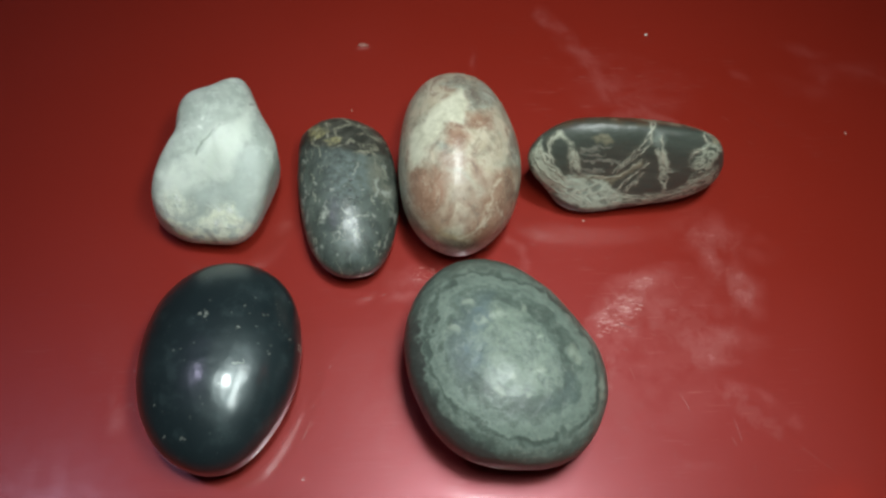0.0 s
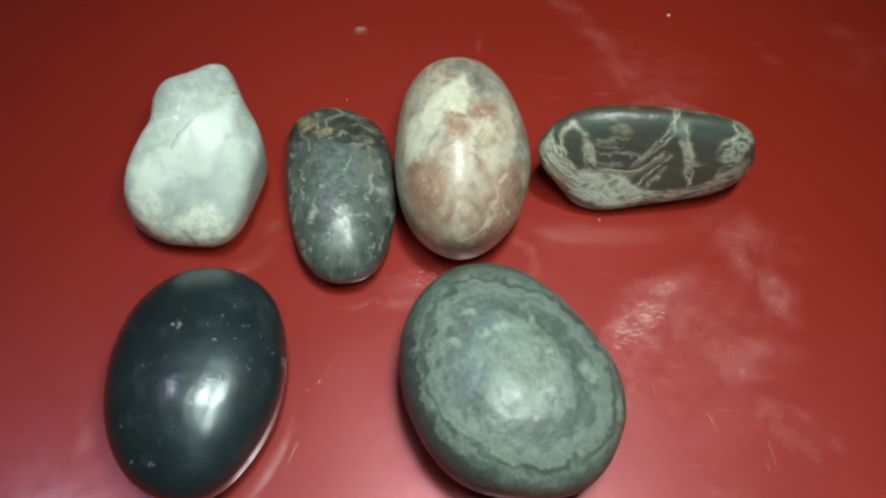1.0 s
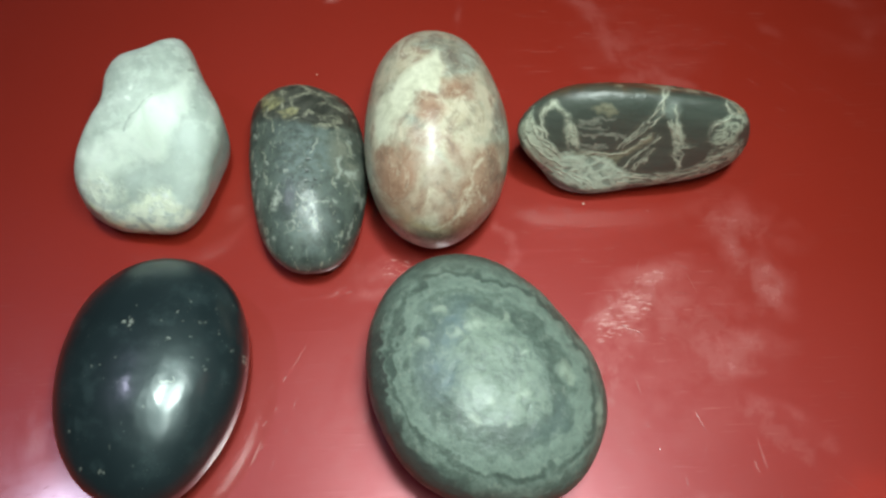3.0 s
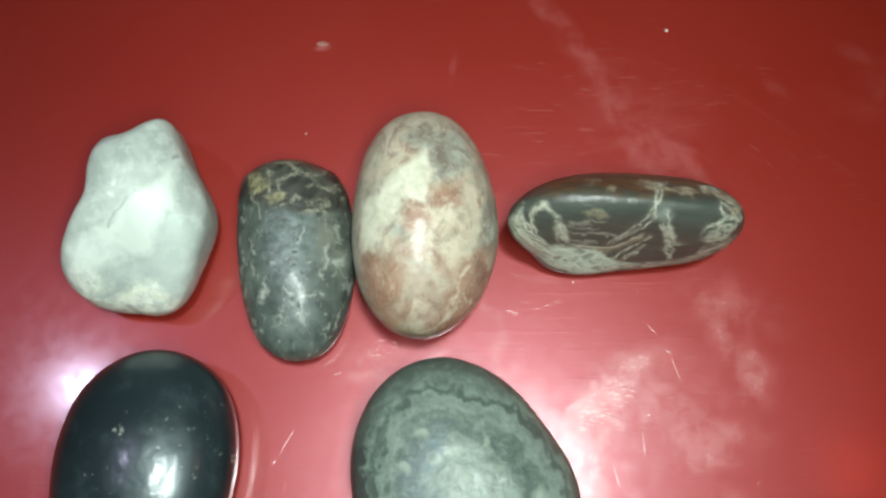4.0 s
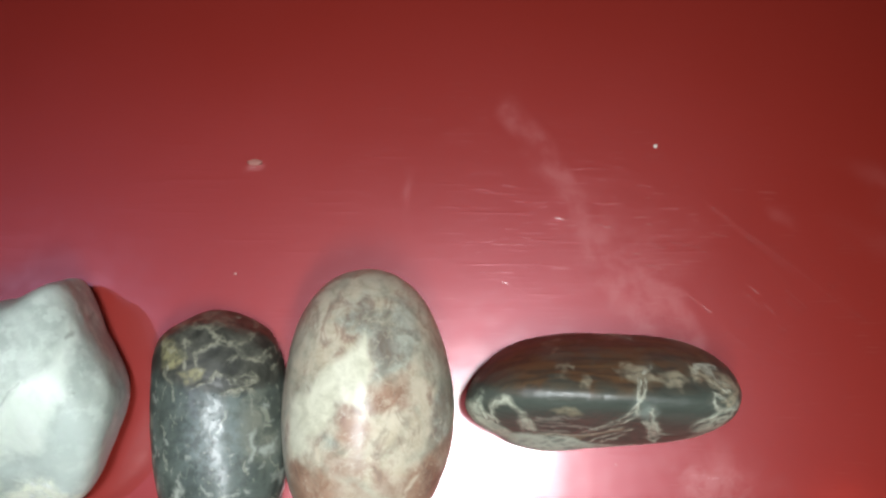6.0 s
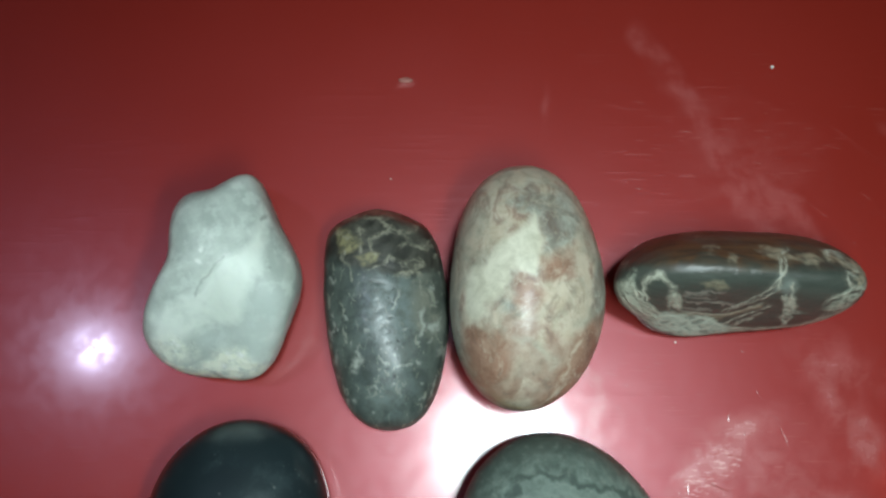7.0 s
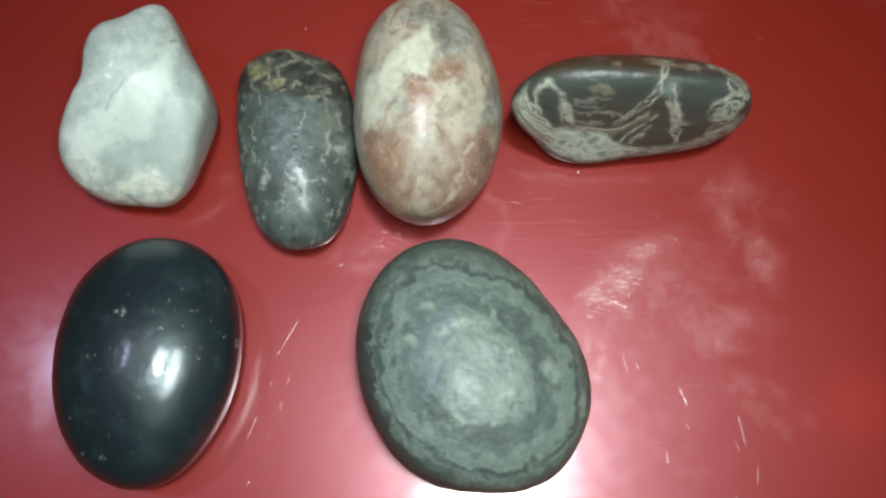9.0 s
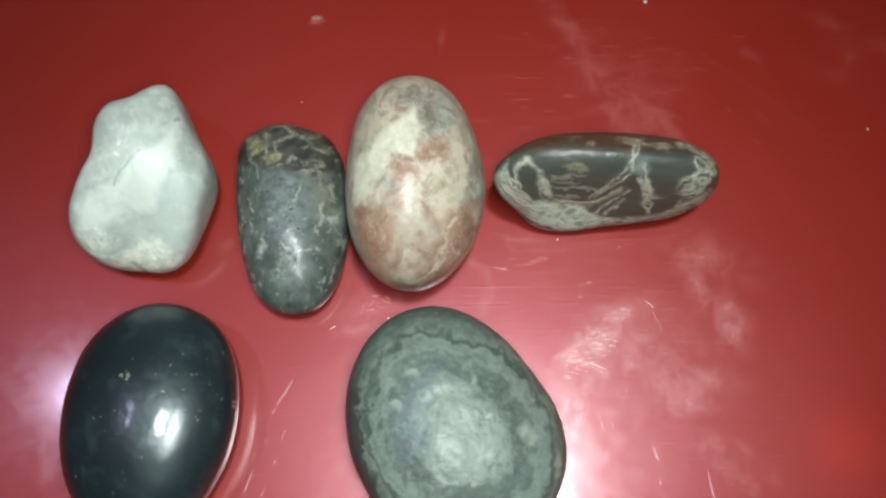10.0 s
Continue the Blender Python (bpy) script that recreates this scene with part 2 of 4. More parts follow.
def long_material():
    m = Mat("dark_brown_veined_stone")
    fine = m.noise(420, 4, 0.65)
    ragged = m.noise(1.0, 4, 0.62, 0.9, m.stretched(220, 560, 420, 4))
    streak = m.noise(1.0, 4, 0.6, 0.6, m.stretched(70, 420, 420))
    cloud = m.noise(120, 4, 0.6, 0.5)
    base = m.mix(streak, (0.036, 0.044, 0.035), (0.090, 0.104, 0.084))
    base = m.mix(m.math("MULTIPLY", m.field("brown"), m.step(cloud, 0.34, 0.62, 0.35, 1.0)), base, m.mix(m.step(streak, 0.4, 0.6), (0.060, 0.036, 0.022), (0.125, 0.066, 0.030)))
    base = m.mix(m.math("MULTIPLY", m.field("streak"), m.step(fine, 0.35, 0.6, 0.4, 0.95)), base, (0.24, 0.25, 0.20))
    base = m.mix(m.math("MULTIPLY", m.field("smoke"), m.step(streak, 0.40, 0.62, 0.2, 0.9)), base, (0.15, 0.145, 0.105))
    # pale sheen beside the ridge, mixed into the base colour
    base = m.mix(m.math("MULTIPLY", m.field("gleam"), m.step(cloud, 0.35, 0.6, 0.15, 0.7)), base, (0.27, 0.32, 0.275))
    base = m.mix(m.math("MULTIPLY", m.field("olive"), m.step(ragged, 0.36, 0.56, 0.35, 0.95)), base, m.mix(fine, (0.15, 0.145, 0.090), (0.28, 0.265, 0.18)))
    base = m.mix(m.math("MULTIPLY", m.field("patch"), m.step(ragged, 0.40, 0.56, 0.08, 0.95)), base, m.mix(fine, (0.27, 0.305, 0.225), (0.54, 0.59, 0.465)))
    rims = m.math("MAXIMUM", m.step(m.cells(300, True), 0.30, 0.06), m.step(cloud, 0.46, 0.60))
    base = m.mix(m.math("MULTIPLY", m.field("lump"), m.step(fine, 0.25, 0.5, 0.6, 1.0)), base, m.mix(rims, (0.245, 0.285, 0.230), m.mix(fine, (0.33, 0.38, 0.295), (0.58, 0.64, 0.52))))
    base = m.mix(m.math("MULTIPLY", m.field("sheet"), m.step(ragged, 0.36, 0.54, 0.3, 0.95)), base, m.mix(fine, (0.31, 0.325, 0.245), (0.53, 0.55, 0.43)))
    base = m.mix(m.math("MULTIPLY", m.field("mark"), m.step(ragged, 0.36, 0.56, 0.25, 0.95)), base, m.mix(fine, (0.25, 0.215, 0.130), (0.50, 0.46, 0.33)))
    vein = m.math("MULTIPLY", m.field("vein"), m.step(m.noise(170, 3, 0.6), 0.34, 0.58, 0.25, 1.0))
    base = m.mix(vein, base, m.mix(fine, (0.38, 0.385, 0.29), (0.62, 0.63, 0.50)))
    relief = m.math("ADD", m.math("MULTIPLY", vein, 3.0), m.math("MULTIPLY", m.math("ADD", m.field("patch"), m.field("sheet")), m.math("MULTIPLY", ragged, 1.6)))
    relief = m.math("ADD", relief, m.math("MULTIPLY", m.field("lump"), m.math("MULTIPLY", rims, 0.7)))
    m.bump(m.math("ADD", m.math("ADD", relief, m.math("MULTIPLY", cloud, 3.0)), m.math("MULTIPLY", fine, 0.35)), 0.30, 0.0006)
    return m.done(Base_Color=base, Roughness=m.math("ADD", m.step(cloud, 0.3, 0.7, 0.38, 0.50), m.math("MULTIPLY", m.math("ADD", vein, m.field("lump")), 0.2)), Specular_IOR_Level=0.65)


def quartz_material():
    m = Mat("white_quartz")
    cloud = m.noise(95, 5, 0.62, 0.3)
    fine = m.noise(260, 5, 0.65)
    base = m.mix(m.step(cloud, 0.34, 0.66), (0.40, 0.455, 0.405), (0.56, 0.625, 0.555))
    base = m.mix(m.step(m.noise(250, 4, 0.6, 0.2), 0.50, 0.62, 0.0, 0.50), base, (0.66, 0.73, 0.655))
    base = m.mix(m.step(m.noise(150, 4, 0.6), 0.48, 0.36, 0.0, 0.38), base, (0.36, 0.415, 0.37))
    base = m.mix(m.math("MULTIPLY", m.field("lilac"), m.step(cloud, 0.3, 0.6, 0.8, 0.4)), base, (0.56, 0.635, 0.58))
    base = m.mix(m.math("MULTIPLY", m.field("milky"), m.step(cloud, 0.25, 0.55, 0.55, 1.0)), base, (0.71, 0.775, 0.69))
    base = m.mix(m.math("MULTIPLY", m.field("rough"), m.step(fine, 0.36, 0.58, 0.15, 1.0)), base, (0.82, 0.86, 0.71))
    base = m.mix(m.math("MULTIPLY", m.field("fleck"), 0.85), base, (0.80, 0.84, 0.78))
    base = m.mix(m.math("MULTIPLY", m.field("crack"), m.step(fine, 0.3, 0.55, 0.2, 0.5)), base, (0.30, 0.35, 0.31))
    base = m.mix(m.math("MULTIPLY", m.field("dot"), m.step(fine, 0.3, 0.55, 0.4, 0.8)), base, (0.28, 0.31, 0.26))
    chips = m.math("MULTIPLY", m.step(m.noise(170, 4, 0.7), 0.42, 0.58), m.field("rough"))
    m.bump(m.math("ADD", m.math("ADD", m.math("MULTIPLY", cloud, 0.5), m.math("MULTIPLY", fine, 0.15)), m.math("ADD", m.math("MULTIPLY", chips, 1.6), m.math("MULTIPLY", m.field("milky"), 0.5))), 0.25, 0.0012)
    return m.done(Base_Color=base, Roughness=m.step(fine, 0.3, 0.7, 0.38, 0.52), Subsurface_Weight=0.8, Subsurface_Radius=(0.012, 0.012, 0.0115), Subsurface_Scale=0.9)


def plain_material(name, a, b, scale, rough):
    m = Mat(name)
    n = m.noise(scale, 5)
    m.bump(m.noise(scale * 12, 4), 0.15, 0.002)
    return m.done(Base_Color=m.mix(n, a, b), Roughness=rough)


# ---- mesh helpers ----
def part(name, bm, material, parent=None, label=""):
    me = bpy.data.meshes.new(name)
    bm.to_mesh(me)
    bm.free()
    me.materials.append(material)
    ob = new(name, me)
    if parent:
        ob.parent = parent
    if label:
        ob["label"] = label
    return ob


def box(lo, hi, bevel=0.0, segments=3):
    bm = bmesh.new()
    lo, hi = Vector(lo), Vector(hi)
    bmesh.ops.create_cube(bm, size=1.0, matrix=Matrix.Translation((lo + hi) / 2) @ Matrix.Diagonal((*(hi - lo), 1)))
    if bevel:
        bmesh.ops.bevel(bm, geom=bm.edges[:], offset=bevel, segments=segments, affect="EDGES", profile=0.5)
    return bm


def smooth(ob):
    ob.data.shade_smooth()
    return ob


def near_line(p, line, width):
    """1 on a broken line in plan, falling to 0 at about its width."""
    best = np.full(len(p), 9.0)
    line = np.array(line, float)
    for a, b in zip(line[:-1], line[1:]):
        d = b - a
        s = np.clip(((p[:, :2] - a) @ d) / max(d @ d, 1e-12), 0, 1)
        best = np.minimum(best, np.linalg.norm(p[:, :2] - a - s[:, None] * d, axis=1))
    return np.clip(1.6 - best / width, 0, 1)


def blob(p, x, y, rx, ry, turn=0.0, edge=0.35):
    """1 inside an ellipse in plan, 0 outside, soft at the edge."""
    c, s = math.cos(radians(turn)), math.sin(radians(turn))
    u, v = p[:, 0] - x, p[:, 1] - y
    r = np.hypot((u * c + v * s) / rx, (v * c - u * s) / ry)
    return np.clip((1 + edge - r) / (2 * edge), 0, 1)


def area(p, outline, soft):
    """1 inside a closed outline in plan, 0 outside, with an edge soft metres wide."""
    x, y = p[:, 0], p[:, 1]
    best, inside = np.full(len(p), 9.0), np.zeros(len(p), bool)
    for (ax, ay), (bx, by) in zip(outline, np.roll(outline, -1, axis=0)):
        dx, dy = bx - ax, by - ay
        k = np.clip(((x - ax) * dx + (y - ay) * dy) / max(dx * dx + dy * dy, 1e-12), 0, 1)
        best = np.minimum(best, np.hypot(x - ax - k * dx, y - ay - k * dy))
        inside ^= ((ay > y) != (by > y)) & (x < ax + (y - ay) * dx / (dy if dy else 1e-12))
    return np.clip(0.5 + np.where(inside, best, -best) / soft, 0, 1)


def wobble(p, scale, amount, seed=0.0):
    """Points shifted by smooth noise, for natural outlines."""
    return p + np.array([amount * noise.noise_vector(Vector(q) * scale + Vector((seed, 0, 0))) for q in p])


def fractal(p, scale, seed=0.0, octaves=3):
    return np.array([noise.fractal(Vector(q) * scale + Vector((seed, seed, 0)), 1.0, 2.0, octaves) for q in p])


def pebble_points(dirs, radii, plan=2.0, rise=2.0, taper=0.0, belly=0.0, low=1.0, foot=2.0, planes=(), hard=10.0, wave=(), shear=(0, 0)):
    """A rounded stone over unit directions: a superellipsoid with half axes radii, narrowed towards +y by taper,
    flattened below by low with a fuller foot, and worn flat along planes of (normal, distance), whose edges are the sharper the higher hard is.
    wave: how far the outline swells, by cosine and sine of two, three and more turns; shear: how far it leans over."""
    a, b, c = radii
    d = np.abs(dirs)
    cz = np.where(dirs[:, 2] < 0, c * low, c)
    up = np.where(dirs[:, 2] < 0, foot, rise)
    f = (((d[:, 0] / a) ** plan + (d[:, 1] / b) ** plan) ** (up / plan) + (d[:, 2] / cz) ** up) ** (1 / up)
    total = f ** hard
    for n, dist in planes:
        n = np.array(n, float) / np.linalg.norm(n)
        total += np.maximum(dirs @ n / dist, 0) ** hard
    p = dirs / (total ** (1 / hard))[:, None]
    y = p[:, 1] / b
    p[:, 0] *= 1 - taper * y + belly * (1 - y * y)
    turn = np.arctan2(p[:, 1] / b, p[:, 0] / a)
    swell = np.ones(len(p))
    for k, (even, odd) in enumerate(wave):
        swell += even * np.cos((k + 2) * turn) + odd * np.sin((k + 2) * turn)
    p[:, :2] = p[:, :2] * swell[:, None] + np.outer(p[:, 2], shear)
    return p


def stone(name, place, turn, radii, material, label, fields=None, detail=6, grain=0.0004, middle=(0, 0), slant=0.0, dents=None, lumps=(), soften=0.0, **shape):
    """A stone as one mesh that rests on the table. turn: degrees in plan; fields(p) gives the named patterns over
    points seen from above and from the front, leaning by slant, measured from the middle of the pattern; dents(p) is taken off the height; lumps swell out at a place; soften is how far, in degrees, edges are worn round."""
    bm = bmesh.new()
    bmesh.ops.create_icosphere(bm, subdivisions=detail, radius=1.0)
    dirs = np.array([v.co for v in bm.verts])
    dirs /= np.linalg.norm(dirs, axis=1)[:, None]
    p = pebble_points(dirs, radii, **shape)
    if soften:
        # wear: the mean reach over a small cone of directions round each one
        side = np.cross(dirs, (0.31, 0.57, 0.76))
        side /= np.linalg.norm(side, axis=1)[:, None]
        other = np.cross(dirs, side)
        reach = np.linalg.norm(p, axis=1)
        for ring, wide in ((6, 0.5), (10, 1.0)):
            for k in range(ring):
                a = 2 * math.pi * k / ring
                d = dirs + math.tan(radians(soften * wide)) * (math.cos(a) * side + math.sin(a) * other)
                reach += np.linalg.norm(pebble_points(d / np.linalg.norm(d, axis=1)[:, None], radii, **shape), axis=1)
        p = dirs * (reach / 17)[:, None]
    p = p @ np.array(Euler((0, 0, radians(turn))).to_matrix()).T
    for x, y, z, size, out in lumps:
        p += out * dirs * np.exp(-np.sum((p - (x, y, z)) ** 2, axis=1) / size ** 2)[:, None]
    seed = 10.0 * len(name) + 100 * place[0]
    p += dirs * (grain * (1.6 * fractal(p, 55, seed) + 0.35 * fractal(p, 260, seed + 3)))[:, None]
    p[:, 2] -= p[:, 2].min() + 0.0002
    laid = p + slant * p[:, 2:] * np.array([0.0, 1.0, 0.0]) + np.array([place[0] - middle[0], place[1] - middle[1], 0.0])
    if dents:
        p[:, 2] -= dents(laid) * (p[:, 2] > 0.008)
    me = bpy.data.meshes.new(name)
    for v, q in zip(bm.verts, p):
        v.co = q
    bm.to_mesh(me)
    bm.free()
    me.materials.append(material)
    me.shade_smooth()
    for key, values in (fields(laid) if fields else {}).items():
        me.attributes.new(key, "FLOAT", "POINT").data.foreach_set("value", np.clip(values, 0, 1).astype(np.float32))
    ob = new(name, me)
    ob.location = (place[0], place[1], 0)
    return tagged(ob, label, "stone", "stones on the red table")


# ---- the room and the table ----
# unseen shell round the table; dark paint keeps its reflection in the gloss low
wall_paint = plain_material("plain_wall_paint", (0.13, 0.115, 0.10), (0.17, 0.15, 0.13), 3, 0.8)
floor_paint = plain_material("plain_floor_cement", (0.30, 0.29, 0.27), (0.38, 0.37, 0.35), 4, 0.6)
X0, X1, Y0, Y1, DOWN, UP = -1.6, 1.6, -1.4, 1.6, -0.74, 2.3
for name, lo, hi, mat, words in (
        ("floor", (X0, Y0, DOWN - 0.1), (X1, Y1, DOWN), floor_paint, "plain grey cement floor under the table"),
        ("ceiling", (X0, Y0, UP), (X1, Y1, UP + 0.1), wall_paint, "plain dull brown ceiling of the dim room"),
        ("wall_west", (X0 - 0.1, Y0, DOWN), (X0, Y1, UP), wall_paint, "plain dull brown wall of the dim room"),
        ("wall_east", (X1, Y0, DOWN), (X1 + 0.1, Y1, UP), wall_paint, "plain dull brown wall of the dim room"),
        ("wall_south", (X0, Y0 - 0.1, DOWN), (X1, Y0, UP), wall_paint, "plain dull brown wall of the dim room"),
        ("wall_north", (X0, Y1, DOWN), (X1, Y1 + 0.1, UP), wall_paint, "plain dull brown wall of the dim room")):
    tagged(part(name, box(lo, hi), mat), words, name.split("_")[0], "", "structure")

red_plastic = table_material()


# single scratches of the table top in millimetres: width and line
SCRATCHES = (
    (0.16, ((111.6, 171.8), (114.4, 167.9))), (0.15, ((118.9, 160.1), (121.4, 153.5))), (0.22, ((68.0, 175.1), (72.0, 174.3))), (0.25, ((105.3, 164.9), (103.8, 162.5), (104.1, 160.4))),
    (0.18, ((108.5, 137.4), (109.1, 130.1))), (0.25, ((94.0, 251.8), (98.7, 251.1))), (0.2, ((78.7, 232.5), (81.4, 232.3))), (0.08, ((140.0, 254.9), (153.3, 244.0), (169.4, 229.7))),
    (0.08, ((134.8, 259.8), (155.2, 243.9), (169.9, 232.1), (179.5, 222.9))), (0.07, ((160.4, 245.2), (177.6, 234.0), (188.4, 225.4))), (0.12, ((193.3, 222.8), (196.5, 217.7))),
    (0.07, ((140.2, 220.6), (153.8, 209.0))), (0.06, ((145.4, 222.5), (151.6, 217.3))), (0.07, ((152.8, 215.4), (163.7, 209.0))), (0.10, ((126.8, 244.9), (138.3, 242.6))), (0.10, ((122.5, 223.3), (133.9, 221.2))),
    (0.18, ((49.7, 269.1), (52.0, 262.5), (53.6, 256.7))), (0.2, ((3.1, 138.9), (-1.8, 130.6))), (0.5, ((-2.4, 129.6), (-3.4, 128.2))), (0.3, ((-8.5, 110.8), (-11.1, 103.9))), (0.4, ((-10.0, 92.4), (-10.8, 90.8))),
    (0.4, ((16.2, 155.9), (14.0, 154.9))), (0.2, ((114.4, 162.7), (117.3, 162.9), (120.0, 160.9))), (0.18, ((114.4, 153.9), (120.7, 152.8))), (0.3, ((101.5, 151.6), (108.6, 150.6))),
    (0.4, ((96.5, 143.6), (103.2, 140.8))), (0.4, ((90.9, 143.1), (90.8, 140.1))), (0.35, ((98.0, 133.5), (99.7, 133.5))), (0.18, ((99.3, 127.4), (100.7, 121.9))), (0.3, ((101.4, 113.9), (101.6, 112.4))),
    (0.2, ((115.4, 117.4), (117.7, 111.5))), (0.18, ((132.2, 109.0), (133.6, 100.0))), (0.2, ((110.6, 99.3), (110.4, 95.1))), (0.2, ((136.5, 94.2), (135.9, 89.0))), (0.14, ((151.8, 99.4), (163.5, 89.1))),
    (0.5, ((224.6, 252.4), (226.2, 251.8))), (0.3, ((109.0, 181.9), (110.2, 181.3))), (0.3, ((152.4, 159.7), (153.4, 159.5))))
# rubbed, hazy patches of the table top: how strong, and the outline in millimetres
RUBBED = (
    (1.0, ((89.6, 149.2), (97.1, 152.8), (104.8, 158.3), (111.5, 162.9), (116.1, 161.9), (110.2, 156.3), (105.2, 150.8), (104.7, 143.5), (101.6, 137.2), (97.3, 140.9), (93, 144.6), (86.7, 145.5))),
    (0.75, ((105.3, 152.7), (111.9, 154.5), (119, 152.5), (125.8, 146), (134.4, 140.5), (139.5, 136.8), (136.1, 129.7), (127.6, 125.4), (122.4, 127.2), (117.3, 130.8), (114.1, 136.2), (109.1, 140.7), (104.7, 142.6))),
    (0.85, ((128.7, 179), (140, 179.3), (147.1, 174.9), (144.9, 172.1), (135.6, 173.1), (138.7, 166.4), (147.1, 157.8), (146.2, 149.5), (140.6, 147.7), (137.7, 156), (133.8, 163.6), (129.9, 171.2))),
    (0.8, ((126.2, 119.3), (132.3, 118.4), (138.8, 113.1), (145.3, 108), (147.3, 102), (143, 102.9), (138.3, 108), (131.8, 113.2))), (0.8, ((88.7, 131.1), (94.2, 132.9), (96.4, 125.8), (91.7, 120.6), (89.1, 122.4))),
    (0.5, ((-75, 122), (-68, 116), (-69, 106), (-74, 108))))
# worn stretches: middle, half sizes, number, direction and its spread, shortest and longest, in millimetres and degrees
WORN = ((118, 240, 22, 14, 11, -8, 9, 3, 9), (158, 226, 28, 16, 12, -39, 6, 5, 16), (104, 148, 17, 16, 26, 10, 60, 0.8, 4), (90, 172, 26, 9, 7, -8, 9, 2, 7), (-74, 116, 10, 18, 60, 30, 70, 0.5, 2.5),
        (27, 158, 9, 8, 26, 15, 50, 0.8, 3.5), (-4, 118, 9, 30, 8, 62, 18, 1.5, 5), (118, 105, 30, 18, 9, -75, 14, 1, 4), (26, 118, 16, 26, 5, 0, 80, 1, 4), (136, 160, 14, 22, 6, 20, 70, 0.8, 3), (66, 170, 10, 8, 6, -50, 25, 1.5, 4),
        (70, 165, 130, 75, 60, 0, 90, 0.25, 0.7), (-72, 114, 8, 15, 50, 0, 90, 0.25, 1.0), (-55, 150, 30, 40, 14, 0, 90, 0.25, 0.7))


def add_scratches(table):
    """Thin raised burrs of the table's scratches: slim ribbons with a ridge and pointed ends."""
    rng = random.Random(8)
    lines = [(width, line) for width, line in SCRATCHES]
    for x, y, rx, ry, number, turn, spread, short, most in WORN:
        for k in range(number):
            u, v = rng.gauss(0, 0.5), rng.gauss(0, 0.5)
            a, size = radians(turn + rng.gauss(0, 0.6) * spread), rng.uniform(short, most) * rng.uniform(0.4, 1)
            bend = rng.gauss(0, 0.05) * size
            cx, cy, dx, dy = x + u * rx, y + v * ry, math.cos(a) * size / 2, math.sin(a) * size / 2
            lines.append((rng.uniform(0.07, 0.16), ((cx - dx, cy - dy), (cx - dy * bend / size, cy + dx * bend / size), (cx + dx, cy + dy))))
    bm = bmesh.new()
    for width, line in lines:
        line = np.array(line)
        length = np.concatenate([[0], np.cumsum(np.linalg.norm(np.diff(line, axis=0), axis=1))])
        at = np.linspace(0, length[-1], max(4, int(length[-1] / 1.2)))
        x, y = np.interp(at, length, line[:, 0]), np.interp(at, length, line[:, 1])
        tx, ty = np.gradient(x), np.gradient(y)
        norm = np.hypot(tx, ty)
        rows = []
        for k in range(len(at)):
            s = at[k] / length[-1]
            half = 0.5 * width * min(1, 4 * s + 0.1, 4 * (1 - s) + 0.1) * rng.uniform(0.6, 1.15)
            nx, ny = -ty[k] / norm[k] * half, tx[k] / norm[k] * half
            rows.append([bm.verts.new((px / 1000, py / 1000, pz)) for px, py, pz in ((x[k] - nx, y[k] - ny, 0.00002), (x[k], y[k], 0.00002 + half * 0.00012), (x[k] + nx, y[k] + ny, 0.00002))])
        for a, b in zip(rows[:-1], rows[1:]):
            for j in (0, 1):
                bm.faces.new((a[j], b[j], b[j + 1], a[j + 1]))
    tagged(part("scuffing", bm, scratch_material(), table, "fine pale scratches in the red plastic"), kind="stuff")


